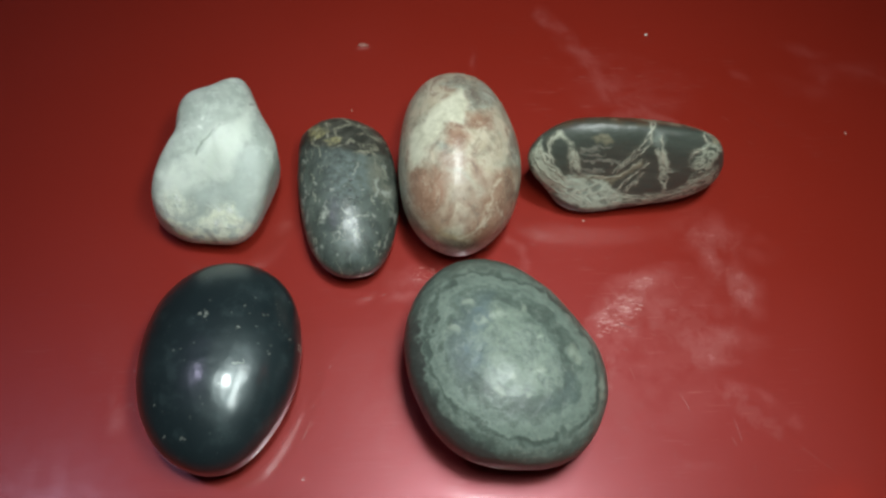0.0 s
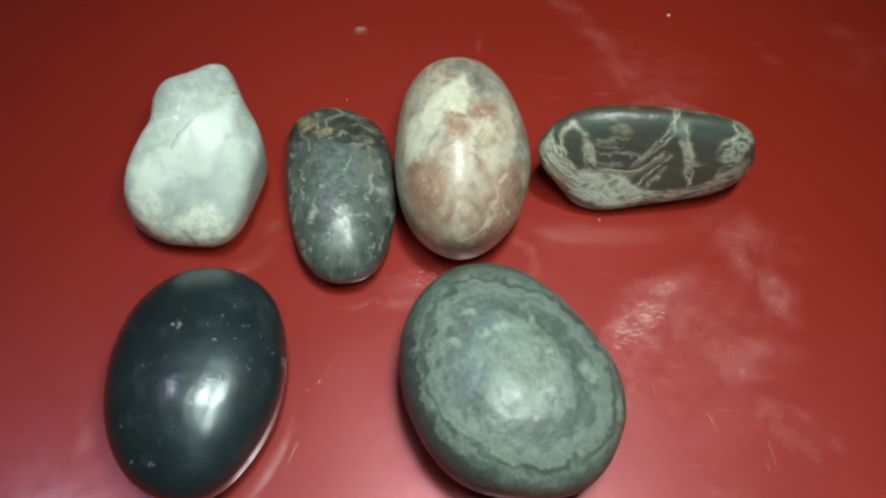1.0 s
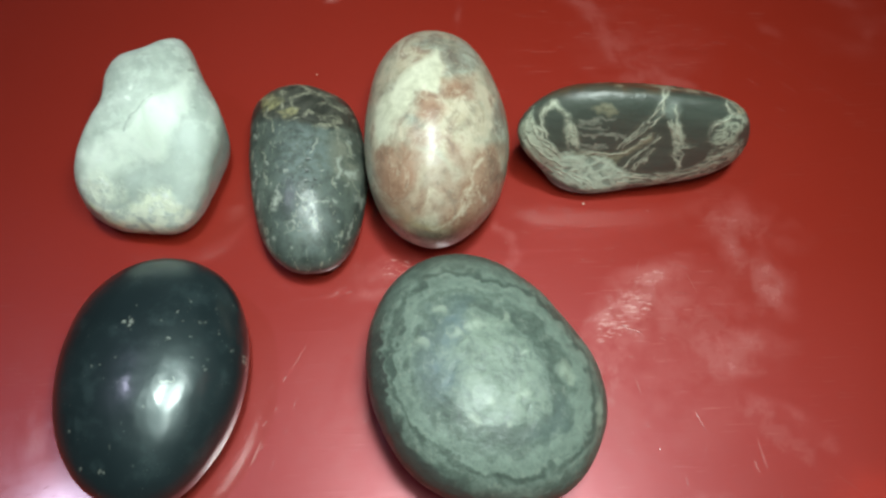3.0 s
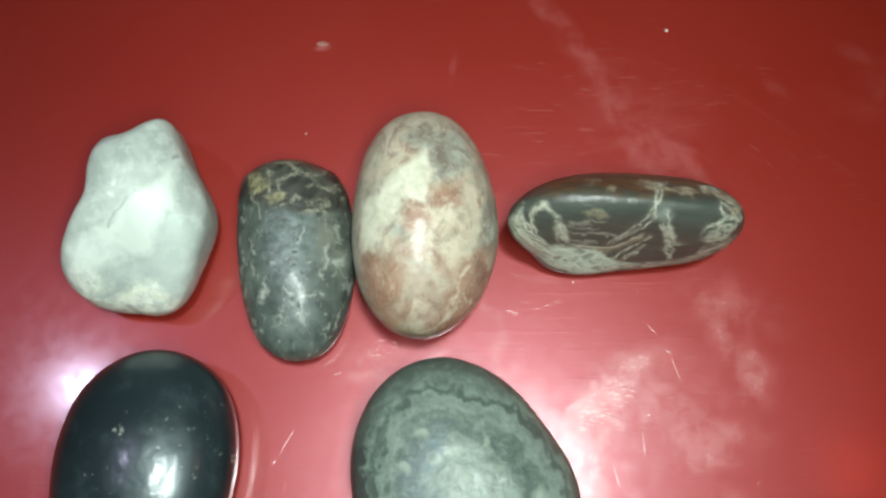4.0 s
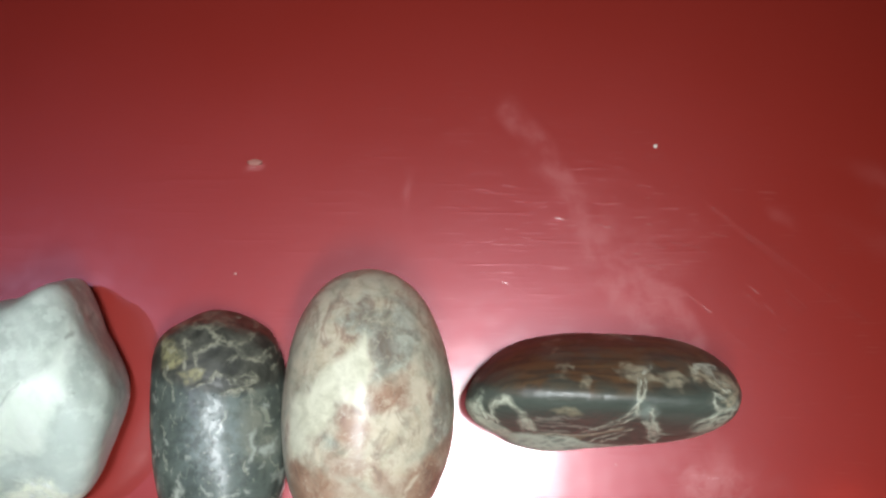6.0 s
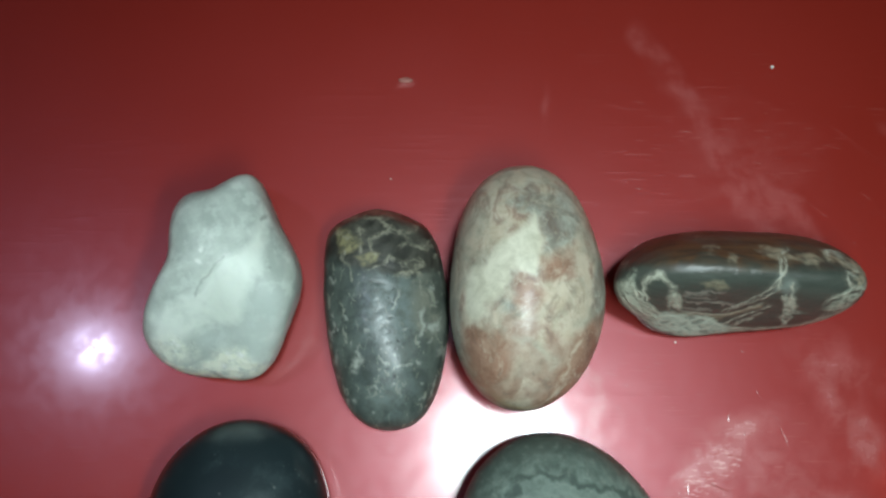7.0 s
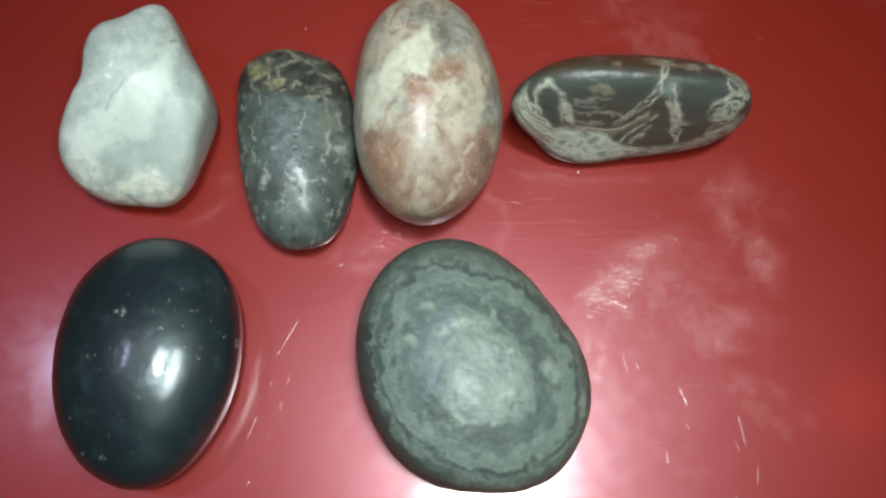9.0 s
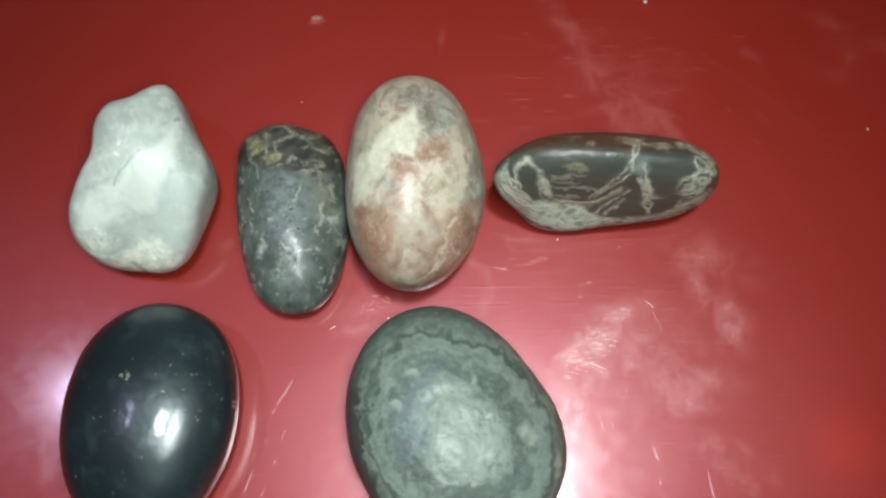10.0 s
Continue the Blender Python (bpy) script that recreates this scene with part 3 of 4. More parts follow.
def build_table():
    table = tagged(new("table"), "glossy red plastic table top with scuffs and smudges", "table")
    x0, x1, y0, y1 = -0.50, 0.62, -0.42, 0.58
    bm = bmesh.new()
    # close meshes where the stones lie, wide ones elsewhere
    xs = np.concatenate([np.linspace(x0, -0.17, 24)[:-1], np.linspace(-0.17, 0.27, 441), np.linspace(0.27, x1, 24)[1:]])
    ys = np.concatenate([np.linspace(y0, 0.02, 28)[:-1], np.linspace(0.02, 0.36, 341), np.linspace(0.36, y1, 16)[1:]])
    nx, ny = len(xs) - 1, len(ys) - 1
    gx, gy = np.meshgrid(xs, ys)
    top = np.stack([gx.ravel(), gy.ravel(), np.zeros(gx.size)], axis=1)
    # a rolled rim round the top: the last rows drop away
    ring = []
    for drop, out in ((0.0012, 0.004), (0.004, 0.0068), (0.009, 0.008), (0.028, 0.008)):
        ring.append((drop, out))
    verts = [tuple(v) for v in top]
    edge = [j for j in range(nx + 1)] + [(i * (nx + 1)) + nx for i in range(1, ny + 1)]
    edge += [ny * (nx + 1) + j for j in range(nx - 1, -1, -1)] + [i * (nx + 1) for i in range(ny - 1, 0, -1)]
    faces = [(i * (nx + 1) + j, i * (nx + 1) + j + 1, (i + 1) * (nx + 1) + j + 1, (i + 1) * (nx + 1) + j) for i in range(ny) for j in range(nx)]
    last = edge
    cx, cy = (x0 + x1) / 2, (y0 + y1) / 2
    for drop, out in ring:
        start = len(verts)
        for k in edge:
            x, y, z = verts[k]
            verts.append((x + (out if x > x1 - 1e-6 else -out if x < x0 + 1e-6 else 0), y + (out if y > y1 - 1e-6 else -out if y < y0 + 1e-6 else 0), -drop))
        now = list(range(start, start + len(edge)))
        faces += [(last[(k + 1) % len(edge)], last[k], now[k], now[(k + 1) % len(edge)]) for k in range(len(edge))]
        last = now
    faces.append(tuple(last))
    me = bpy.data.meshes.new("tabletop")
    me.from_pydata(verts, [], faces)
    me.materials.append(red_plastic)
    me.shade_smooth()
    p = np.array(verts)
    q = wobble(wobble(p, 45, 0.005), 200, 0.0015)
    dust = 0 * p[:, 0]
    for x, y, rx, ry, turn, much in (
            (0.098, 0.146, 0.010, 0.005, 30, 1.3), (0.108, 0.158, 0.012, 0.004, 25, 0.9), (0.093, 0.141, 0.006, 0.003, 0, 1.0),
            (0.031, 0.163, 0.006, 0.004, 20, 1.3), (0.024, 0.154, 0.007, 0.002, 10, 0.8), (0.139, 0.177, 0.014, 0.008, -20, 0.55), (0.128, 0.145, 0.014, 0.016, 30, 0.40),
            (0.105, 0.125, 0.028, 0.018, 20, 0.30), (-0.078, 0.138, 0.008, 0.012, 20, 0.08), (-0.084, 0.105, 0.012, 0.018, 10, 0.06), (0.007, 0.268, 0.0024, 0.0010, 10, 1.6),
            (0.115, 0.243, 0.018, 0.014, -25, 0.35), (0.205, 0.255, 0.014, 0.006, -10, 0.2), (0.187, 0.247, 0.010, 0.004, -15, 0.15), (-0.02, 0.183, 0.003, 0.002, 0, 0.6),
            (0.02, 0.12, 0.018, 0.022, 0, 0.25), (0.053, 0.259, 0.001, 0.005, -10, 0.5),
            (0.140, 0.178, 0.010, 0.003, -5, 0.78), (0.136, 0.167, 0.004, 0.008, 0, 0.6), (0.1465, 0.157, 0.004, 0.008, 15, 0.75), (0.132, 0.137, 0.013, 0.005, 5, 0.7), (0.095, 0.137, 0.008, 0.008, 20, 0.7),
            (0.128, 0.130, 0.007, 0.003, -5, 0.7), (0.110, 0.150, 0.012, 0.008, 20, 0.5), (-0.0705, 0.112, 0.003, 0.006, 25, 0.35), (-0.0744, 0.1228, 0.002, 0.002, 0, 0.25), (0.027, 0.158, 0.008, 0.006, 0, 0.6),
            (0.192, 0.266, 0.009, 0.002, -8, 0.3), (0.195, 0.2515, 0.003, 0.004, 30, 0.3), (0.162, 0.2525, 0.004, 0.0015, -25, 0.3), (0.118, 0.092, 0.006, 0.0015, 0, 0.5)):
        dust = np.maximum(dust, much * blob(q, x, y, rx, ry, turn, 0.6))
    dust = np.maximum(dust, 0.62 * near_line(q, ((0.083, 0.285), (0.097, 0.259), (0.111, 0.234), (0.121, 0.219)), 0.0034))
    dust = np.maximum(dust, 0.6 * near_line(q, ((0.098, 0.254), (0.118, 0.234), (0.131, 0.214)), 0.003))
    for much, width, line in ((0.55, 0.0025, ((0.132, 0.121), (0.143, 0.114), (0.150, 0.107))), (0.7, 0.0014, ((0.1085, 0.2409), (0.1135, 0.2364))), (0.7, 0.0014, ((0.1215, 0.2293), (0.1286, 0.2264))),
                              (0.3, 0.0016, ((0.208, 0.2554), (0.226, 0.2472))), (0.5, 0.0012, ((0.0600, 0.176), (0.0655, 0.172), (0.066, 0.166), (0.062, 0.162)))):
        dust = np.maximum(dust, much * near_line(q, line, width))
    ragged, rubbed = wobble(wobble(p, 110, 0.0035, 6), 380, 0.0028, 6), 0 * dust
    for much, outline in RUBBED:
        rubbed = np.maximum(rubbed, much * area(ragged, np.array(outline) / 1000, 0.0016))
    worn = np.maximum(blob(q, 0.115, 0.235, 0.07, 0.045, -25, 0.6), blob(q, 0.11, 0.13, 0.06, 0.05, 0, 0.6))
    worn = np.maximum(worn, blob(q, -0.08, 0.12, 0.03, 0.05, 0, 0.6))
    worn = np.maximum(worn, 0.6 * blob(q, 0.015, 0.125, 0.03, 0.04, 0, 0.6))
    for key, values in (("smudge", dust), ("rubbed", rubbed), ("scratch", worn)):
        me.attributes.new(key, "FLOAT", "POINT").data.foreach_set("value", np.clip(values, 0, 1).astype(np.float32))
    tabletop = new("tabletop", me)
    tabletop.parent = table
    add_scratches(table)
    for sx in (x0 + 0.06, x1 - 0.06):
        for sy in (y0 + 0.06, y1 - 0.06):
            bm = bmesh.new()
            bmesh.ops.create_cone(bm, cap_ends=True, segments=24, radius1=0.020, radius2=0.030, depth=0.715, matrix=Matrix.Translation((sx, sy, -0.3815)))
            smooth(part("leg", bm, red_plastic, table))
    return table


build_table()

# ---- the six stones ----
def mm(*lines):
    """Lines or outlines given in millimetres, in metres."""
    return [np.array(line, float) / 1000 for line in lines]


def most(p, shapes, draw):
    """The largest value of draw(p, shape) over some shapes."""
    out = np.zeros(len(p))
    for shape in shapes:
        out = np.maximum(out, draw(p, shape))
    return out


def dots(p, places, size, edge=0.5):
    """Small round marks at places in metres; the sizes differ a little from one to the next."""
    out = np.zeros(len(p))
    for k, (x, y) in enumerate(places):
        s = size * (0.65 + 0.7 * ((k * 0.618) % 1.0))
        out = np.maximum(out, blob(p, x, y, s, s * (0.6 + 0.5 * ((k * 0.37) % 1.0)), 47 * k, edge))
    return out


MILKY = ((13.2, 27.3), (11.7, 22.4), (11.2, 19.1), (6.9, 15.5), (3.9, 13.9), (0.2, 8.9), (-1.8, 4.9), (-7.0, 2.9), (-10.5, 0.3), (-14.4, -5.1), (-16.3, -12.4), (-9.4, -10.8), (-1.7, -7.0), (7.5, -5.3), (10.5, 2.1), (12.0, 8.8), (14.3, 11.0), (14.9, 17.4), (14.8, 23.0))
LILAC = ((11.4, 3.9), (16.0, 9.1), (19.2, 6.4), (22.1, -4.6), (19.8, -12.0), (15.1, -20.1), (10.2, -20.2), (7.3, -12.5), (-1.5, -13.4), (-2.8, -9.7), (7.6, -6.1))
ROUGH = ((0.8, -14.7), (9.1, -14.4), (10.2, -19.2), (14.7, -21.8), (12.5, -25.7), (6.9, -28.8), (-5.7, -28.3), (-11.6, -24.5), (-15.2, -18.9), (-13.6, -17.6), (-5.5, -21.0), (-0.2, -18.0))
LUMPY = ((-17.2, -10.6), (-9.3, -9.0), (-3.6, -11.8), (-3.4, -17.2), (-10.5, -19.9), (-16.3, -18.2))
QUARTZ_CRACK = ((6.4, 16.1), (4.4, 14.3), (2.4, 10.9), (-0.1, 8.6), (-1.5, 5.7), (-2.2, 3.6))


def white_fields(p):
    q = wobble(wobble(p, 140, 0.0016), 420, 0.0008)
    milky = area(q, mm(MILKY)[0], 0.003)
    milky = np.maximum(milky, 0.75 * area(q, mm(((-16, -4), (-8, 0), (-1, -2), (0, -8), (-7, -10), (-15, -9)))[0], 0.004))
    return {"milky": milky, "lilac": area(q, mm(LILAC)[0], 0.005),
            "rough": np.maximum(area(q, mm(ROUGH)[0], 0.0022), 0.6 * area(q, mm(LUMPY)[0], 0.003)),
            "crack": near_line(wobble(p, 500, 0.0007), mm(QUARTZ_CRACK)[0], 0.00022),
            "fleck": dots(wobble(p, 600, 0.0006), mm((6.1, 15.9), (4.2, 14.2), (-0.2, 17.5), (-1.0, 14.1), (-8.1, -12.6), (-9.4, -11.7), (3.0, -20.7), (4.5, -16.0), (8.0, -16.5)), 0.0008),
            "dot": np.maximum(dots(wobble(p, 600, 0.0005), mm((17.0, 11.5), (14.5, 24.7)), 0.0007), 0.8 * near_line(wobble(p, 400, 0.001), mm(((-0.8, -23.5), (0.6, -25.7), (1.7, -28.2)))[0], 0.0007))}


def white_relief(p):
    """A broken step along the crack and chipped lumps at the rough end."""
    q = wobble(p, 300, 0.001)
    step = area(q, mm(((6.4, 16.1), (2.4, 10.9), (-0.1, 8.6), (-2.2, 3.6), (-9, 4), (-12, 12), (-6, 22), (4, 21)))[0], 0.0012)
    chips = np.maximum(area(q, mm(ROUGH)[0], 0.003), 0.8 * area(q, mm(LUMPY)[0], 0.003))
    return 0.00045 * step * blob(p, 1.0e-3, 0.010, 0.007, 0.009, 0, 0.8) + chips * 0.0005 * (0.4 + np.abs(fractal(p, 210, 8.0)) - 0.5 * fractal(p, 480, 2.0))


stone("quartz_stone", (-0.04358, 0.20115), -0.92, (0.03465, 0.04804, 0.04954), quartz_material(), "milky white tumbled quartz stone with a rough yellowish end", white_fields,
      middle=(-0.04444, 0.2044), slant=0.47, plan=1.966, rise=2, foot=3.2, low=0.4298, taper=0.1922, belly=0.0037, planes=(((-0.99, 0.157, 0.05), 0.01695),
              ((-0.39, 0.92, 0.1), 0.02425),
              ((0.888, 0.459, 0.05), 0.02163),
              ((0.894, -0.447, 0.05), 0.02317),
              ((-0.1, -0.995, 0.1), 0.03197),
              ((-0.74, -0.67, 0), 0.02571),
              ((0, 0, 1), 0.02177),
              ((0.05, -0.7, 1), 0.01524),
              ((0.5, 0.1, 1), 0.019),
              ((-0.6, 0.3, 1), 0.02347),
              ((0, 0, -1), 0.02406)), hard=7,
      shear=(0.1256, -0.1035),
      wave=((-0.0245, 0.0133), (0.0337, -0.017), (-0.0552, 0.002), (0.0245, 0.0001), (0.0025, 0.0194)), detail=7, grain=0.0003, dents=white_relief)

GREY_VEINS = (((-15.2, 24.5), (-11.6, 25.5), (-6.8, 25.7), (-6.9, 21.9), (-6.5, 20.3)), ((-12.1, 24.3), (-6.7, 23.6)), ((2.1, 27.0), (0.5, 25.7), (-2.8, 24.9), (-4.0, 24.2), (-3.5, 21.3), (-1.9, 20.2)),
              ((-4.8, 15.2), (-2.3, 16.0), (0.0, 17.4), (1.7, 19.3), (3.5, 17.9), (5.2, 17.3), (9.5, 17.7), (11.4, 16.4)), ((5.2, 16.4), (8.7, 15.5), (11.3, 15.9)),
              ((2.7, 14.1), (7.9, 13.9), (10.9, 13.5), (12.3, 11.6), (10.6, 11.3), (8.7, 11.9), (10.9, 13.5)), ((11.8, 21.3), (14.2, 21.1), (14.7, 19.5)), ((14.0, 17.2), (15.4, 17.2)))
GREY_CAP_VEINS = (((4.1, 21.6), (6.2, 22.5)), ((-8.9, 27.0), (-5.0, 26.1)), ((-11.2, 21.3), (-11.6, 18.0), (-9.0, 15.5)), ((-14.5, 27.5), (-9.0, 29.0), (-2.0, 30.0), (3.5, 29.0)), ((-3.0, 30.5), (0.5, 27.0), (5.0, 25.5), (9.0, 26.0)),
                  ((5.0, 25.5), (7.5, 22.0), (13.0, 19.8)), ((-9.5, 29.0), (-7.5, 26.0)), ((0.0, 32.5), (7.0, 30.5), (11.0, 27.0)))
GREY_PATCHES = (((-6.4, -6.2), (-5.3, -10.1), (-6.9, -13.9), (-8.5, -14.1), (-7.6, -9.2)), ((-12.5, -9.2), (-12.6, -13.7), (-14.2, -14.7), (-13.4, -10.8)), ((15.3, -9.7), (18.1, -10.5), (17.1, -14.4)),
                ((11.7, -0.9), (15.9, -0.7), (15.4, -3.7), (12.2, -3.7)), ((9.8, 3.1), (11.5, 3.3), (11.2, -4.0), (10.1, -4.1)))
GREY_FLECKS = ((0.0, -0.4), (-15.0, 10.9), (-14.8, 0.8), (-10.2, 0.8), (-3.3, -18.5), (10.7, -18.5), (15.1, -17.9), (10.7, -23.2), (-7.1, -23.2), (-10.5, -24.3), (3.4, -17.1), (10.0, -11.5), (12.8, -6.0),
               (9.8, -5.1), (-15.1, -4.5), (-12.9, -2.9), (-3.8, -1.4), (-9.1, -6.2), (3.2, -8.3), (6.1, -1.2), (15.0, 4.0), (13.5, 8.5), (-13.0, -18.0), (-2.0, -26.0))
GREY_STROKES = (((-2.3, -17.2), (-0.5, -19.0)), ((3.5, -11.3), (7.8, -11.6)), ((-0.6, -8.9), (1.1, -11.5)), ((-10.0, -23.4), (-10.0, -26.1)), ((2.9, 4.7), (4.2, 8.9)), ((-14.5, -1.0), (-14.8, -7.0)), ((14.5, -19.0), (13.0, -23.5)))


def grey_fields(p):
    q = wobble(wobble(p, 160, 0.0018), 500, 0.0008)
    vein = np.zeros(len(p))
    for seed, much, thick in ((5, 0.95, 0.00026), (23, 0.75, 0.00018), (41, 0.6, 0.00015)):
        r = wobble(wobble(p, 190, 0.0013, seed), 650, 0.0006, seed)
        vein = np.maximum(vein, much * most(r, mm(*GREY_VEINS, *GREY_CAP_VEINS), lambda a, s: near_line(a, s, thick)))
    yellow = most(q, mm(((-8.6, 18.9), (-6.4, 19.8), (-1.9, 20.2), (-2.7, 17.8), (-4.8, 16.4), (-7.2, 17.4)), ((-15.2, 25.0), (-11.6, 26.0), (-7.1, 24.7), (-6.6, 22.9), (-9.0, 21.0), (-12.5, 19.5), (-14.5, 22.0))), lambda a, s: area(a, s, 0.0012))
    f = wobble(wobble(p, 320, 0.0012, 9), 900, 0.0005, 9)
    fleck = most(f, mm(*GREY_PATCHES), lambda a, s: area(a, s, 0.0010))
    fleck = np.maximum(fleck, most(f, mm(*GREY_STROKES), lambda a, s: 0.8 * near_line(a, s, 0.00028)))
    fleck = np.maximum(fleck, 0.85 * dots(f, mm(*GREY_FLECKS), 0.00055))
    pit = dots(f, mm((1.7, 14.0), (2.6, 10.2), (2.4, 6.3), (2.5, 1.9), (1.9, -5.3), (4.3, -9.1), (3.8, -4.5), (1.5, 8.0), (2.0, -1.5), (3.2, 7.8), (2.9, -7.0), (1.2, -12.5), (3.4, -15.0)), 0.00045)
    edge = np.interp(q[:, 0] * 1000, (-17.7, -10.0, -4.3, 2.6, 11.4, 16.5), (17.5, 16.3, 14.9, 14.4, 12.3, 12.5)) / 1000
    # the two blobs lie where the stone's middle catches a sheen, painted paler
    return {"fleck": fleck, "pit": pit, "cap": np.clip((q[:, 1] - edge) / 0.0022 + 0.3, 0, 1), "vein": vein, "yellow": yellow,
            "centre_sheen": np.maximum(blob(q, 0.0013, 0.003, 0.0085, 0.0125, 5, 0.6), 0.65 * blob(q, 0.0022, -0.0205, 0.008, 0.011, 0, 0.6)), "warm": blob(q, 0.0125, 0.0035, 0.004, 0.009, 0, 0.5)}


stone("grey_stone", (0.00212, 0.1971), 6.71, (0.01913, 0.03631, 0.01492), grey_material(), "dark grey mottled stone with a brown veined end", grey_fields,
      middle=(0.0024, 0.19707), slant=0.47, plan=2.491, rise=1.996, foot=3.2, low=0.6228, taper=0.0418, belly=-0.0361, planes=(((0, 1, 0.1), 0.02427),
              ((0.35, 1, 0.1), 0.02556),
              ((1, 0.1, 0), 0.02373)), hard=9,
      shear=(-0.1247, -0.2304),
      wave=((-0.059, 0.0199), (0.0117, 0.0024), (0.0253, 0.0008), (0.003, 0.0009), (0.0061, -0.005)), detail=7, grain=0.0003)

EGG_PALE = ((-16.9, 5.0), (-18.3, 8.7), (-17.4, 14.3), (-15.1, 19.7), (-11.8, 23.9), (-8.4, 27.6), (-4.1, 31.5), (1.5, 36.1), (1.8, 27.3), (0.9, 19.0), (-0.5, 18.7), (-2.9, 19.8), (-4.9, 21.1), (-7.1, 18.0), (-9.3, 14.4), (-11.2, 10.1), (-13.6, 6.1))
EGG_GREY = (((-7.9, 38.8), (-1.7, 41.1), (6.4, 40.4), (10.9, 37.3), (13.2, 31.5), (8.5, 26.1), (2.2, 25.3), (2.4, 34.3), (-3.1, 35.2)), ((-10.6, 12.7), (-6.5, 11.3), (-4.5, 9.4), (-9.6, 8.7)),
            ((18.4, 19.8), (20.2, 13.1), (20.3, 3.1), (16.5, 0.2), (15.7, 9.4), (15.5, 16.3)), ((-20.8, 10.1), (-18.6, 5.9), (-19.1, 0.5), (-18.6, -6.9), (-20.4, -4.4)))
EGG_RED = (((5.7, 25.6), (9.2, 23.8), (8.2, 18.1), (3.0, 18.6), (2.6, 23.1)), ((-6.8, 12.1), (-5.3, 17.6), (0.2, 18.3), (2.8, 14.3), (-1.6, 9.8)), ((-18.5, 3.0), (-10.3, 4.5), (-6.5, 0.5), (-5.5, -8.5), (-4.0, -17.0), (-9.0, -21.0), (-15.0, -16.5), (-18.5, -8.0)), ((9.0, 1.5), (18.5, 4.0), (19.0, -6.0), (15.0, -15.5), (8.0, -17.5), (5.5, -8.5)),
           ((-1.5, -21.5), (3.6, -15.9), (8.7, -10.5), (14.6, -12.7), (12.3, -20.3), (5.9, -24.2)))
EGG_PINK = (((-7.0, -4.0), (7.0, -4.0), (8.0, -15.0), (2.0, -21.0), (-6.0, -18.0)), ((-9.6, 8.0), (-1.7, 9.1), (2.0, 5.5), (0.0, 2.4), (-8.1, 1.5)), ((2.6, 4.1), (7.6, 3.5), (8.5, -2.8), (5.1, -7.4), (2.3, -3.0)), ((-8.5, 1.0), (-1.0, 2.0), (2.0, -3.0), (0.0, -9.0), (-6.0, -11.0), (-9.0, -5.0)), ((8.0, 25.5), (12.0, 22.0), (11.0, 18.0), (7.0, 18.0)))
EGG_CREAM = (((-0.8, 10.9), (1.8, 14.8), (7.9, 16.7), (10.6, 15.1), (8.5, 11.0), (2.4, 9.5)), ((11.5, 15.2), (13.9, 12.9), (13.2, 6.1), (11.3, 6.7)), ((-11.2, -16.8), (-6.5, -16.0), (-0.5, -18.0), (-3.0, -20.4), (-8.7, -20.1)), ((10.5, 25.0), (13.2, 21.5), (12.5, 17.5), (10.5, 20.0)))
EGG_VEINS = (((8.6, -9.8), (9.3, -6.2), (10.3, -3.5), (12.0, -0.5)), ((6.3, -17.8), (8.7, -14.1), (7.8, -10.7), (9.0, -8.8)), ((-1.5, -22.4), (3.0, -20.6), (6.2, -16.1), (9.6, -11.9)), ((-10.0, 8.9), (-9.9, 5.1)), ((10.4, -9.7), (13.6, -13.7), (15.5, -16.9)),
             ((-1.6, -9.3), (-3.2, -13.6)), ((0.2, 17.0), (3.6, 16.6), (8.1, 18.7)), ((-3.7, 20.9), (-2.9, 18.0)), ((12.5, 26.1), (13.8, 21.1), (14.5, 16.0), (14.8, 10.1)), ((3.4, 9.0), (8.5, 10.0), (12.0, 6.5)))
EGG_BROWN = (((14.0, 1.5), (17.2, -1.5), (18.7, -5.7), (15.3, -8.1), (13.2, -5.0)), ((4.1, 37.2), (6.7, 35.7), (7.1, 30.3), (5.0, 27.7), (4.1, 32.0)), ((-7.8, -23.1), (-0.9, -25.9), (6.3, -25.1), (5.0, -23.3), (-2.8, -23.7)), ((15.3, 12.3), (16.7, 9.6), (15.7, 7.2)))
EGG_OCHRE = (((-13.6, -15.8), (-7.8, -22.2), (0.7, -25.9), (9.1, -23.7), (6.4, -19.6), (-2.7, -21.5), (-8.8, -18.2)), ((-15.4, -8.4), (-13.7, -14.0), (-11.2, -16.8), (-12.2, -11.4)), ((-16.8, -4.0), (-15.4, -8.4), (-14.0, -15.0), (-17.0, -12.0)))


def egg_fields(p):
    q = wobble(wobble(p, 130, 0.0020), 420, 0.0010)
    r = wobble(wobble(p, 300, 0.0012, 4), 800, 0.0004, 4)
    return {"pale": area(q, mm(EGG_PALE)[0], 0.0016), "grey": most(q, mm(*EGG_GREY), lambda a, s: area(a, s, 0.0024)), "red": 0.9 * most(q, mm(*EGG_RED), lambda a, s: area(a, s, 0.0030)),
            "pink": most(q, mm(*EGG_PINK), lambda a, s: area(a, s, 0.0025)), "cream": most(q, mm(*EGG_CREAM), lambda a, s: area(a, s, 0.0025)), "vein": most(r, mm(*EGG_VEINS), lambda a, s: near_line(a, s, 0.00042)),
            "dirt": most(q, mm(*EGG_BROWN), lambda a, s: area(a, s, 0.0030)), "ochre": most(q, mm(*EGG_OCHRE), lambda a, s: area(a, s, 0.0030))}


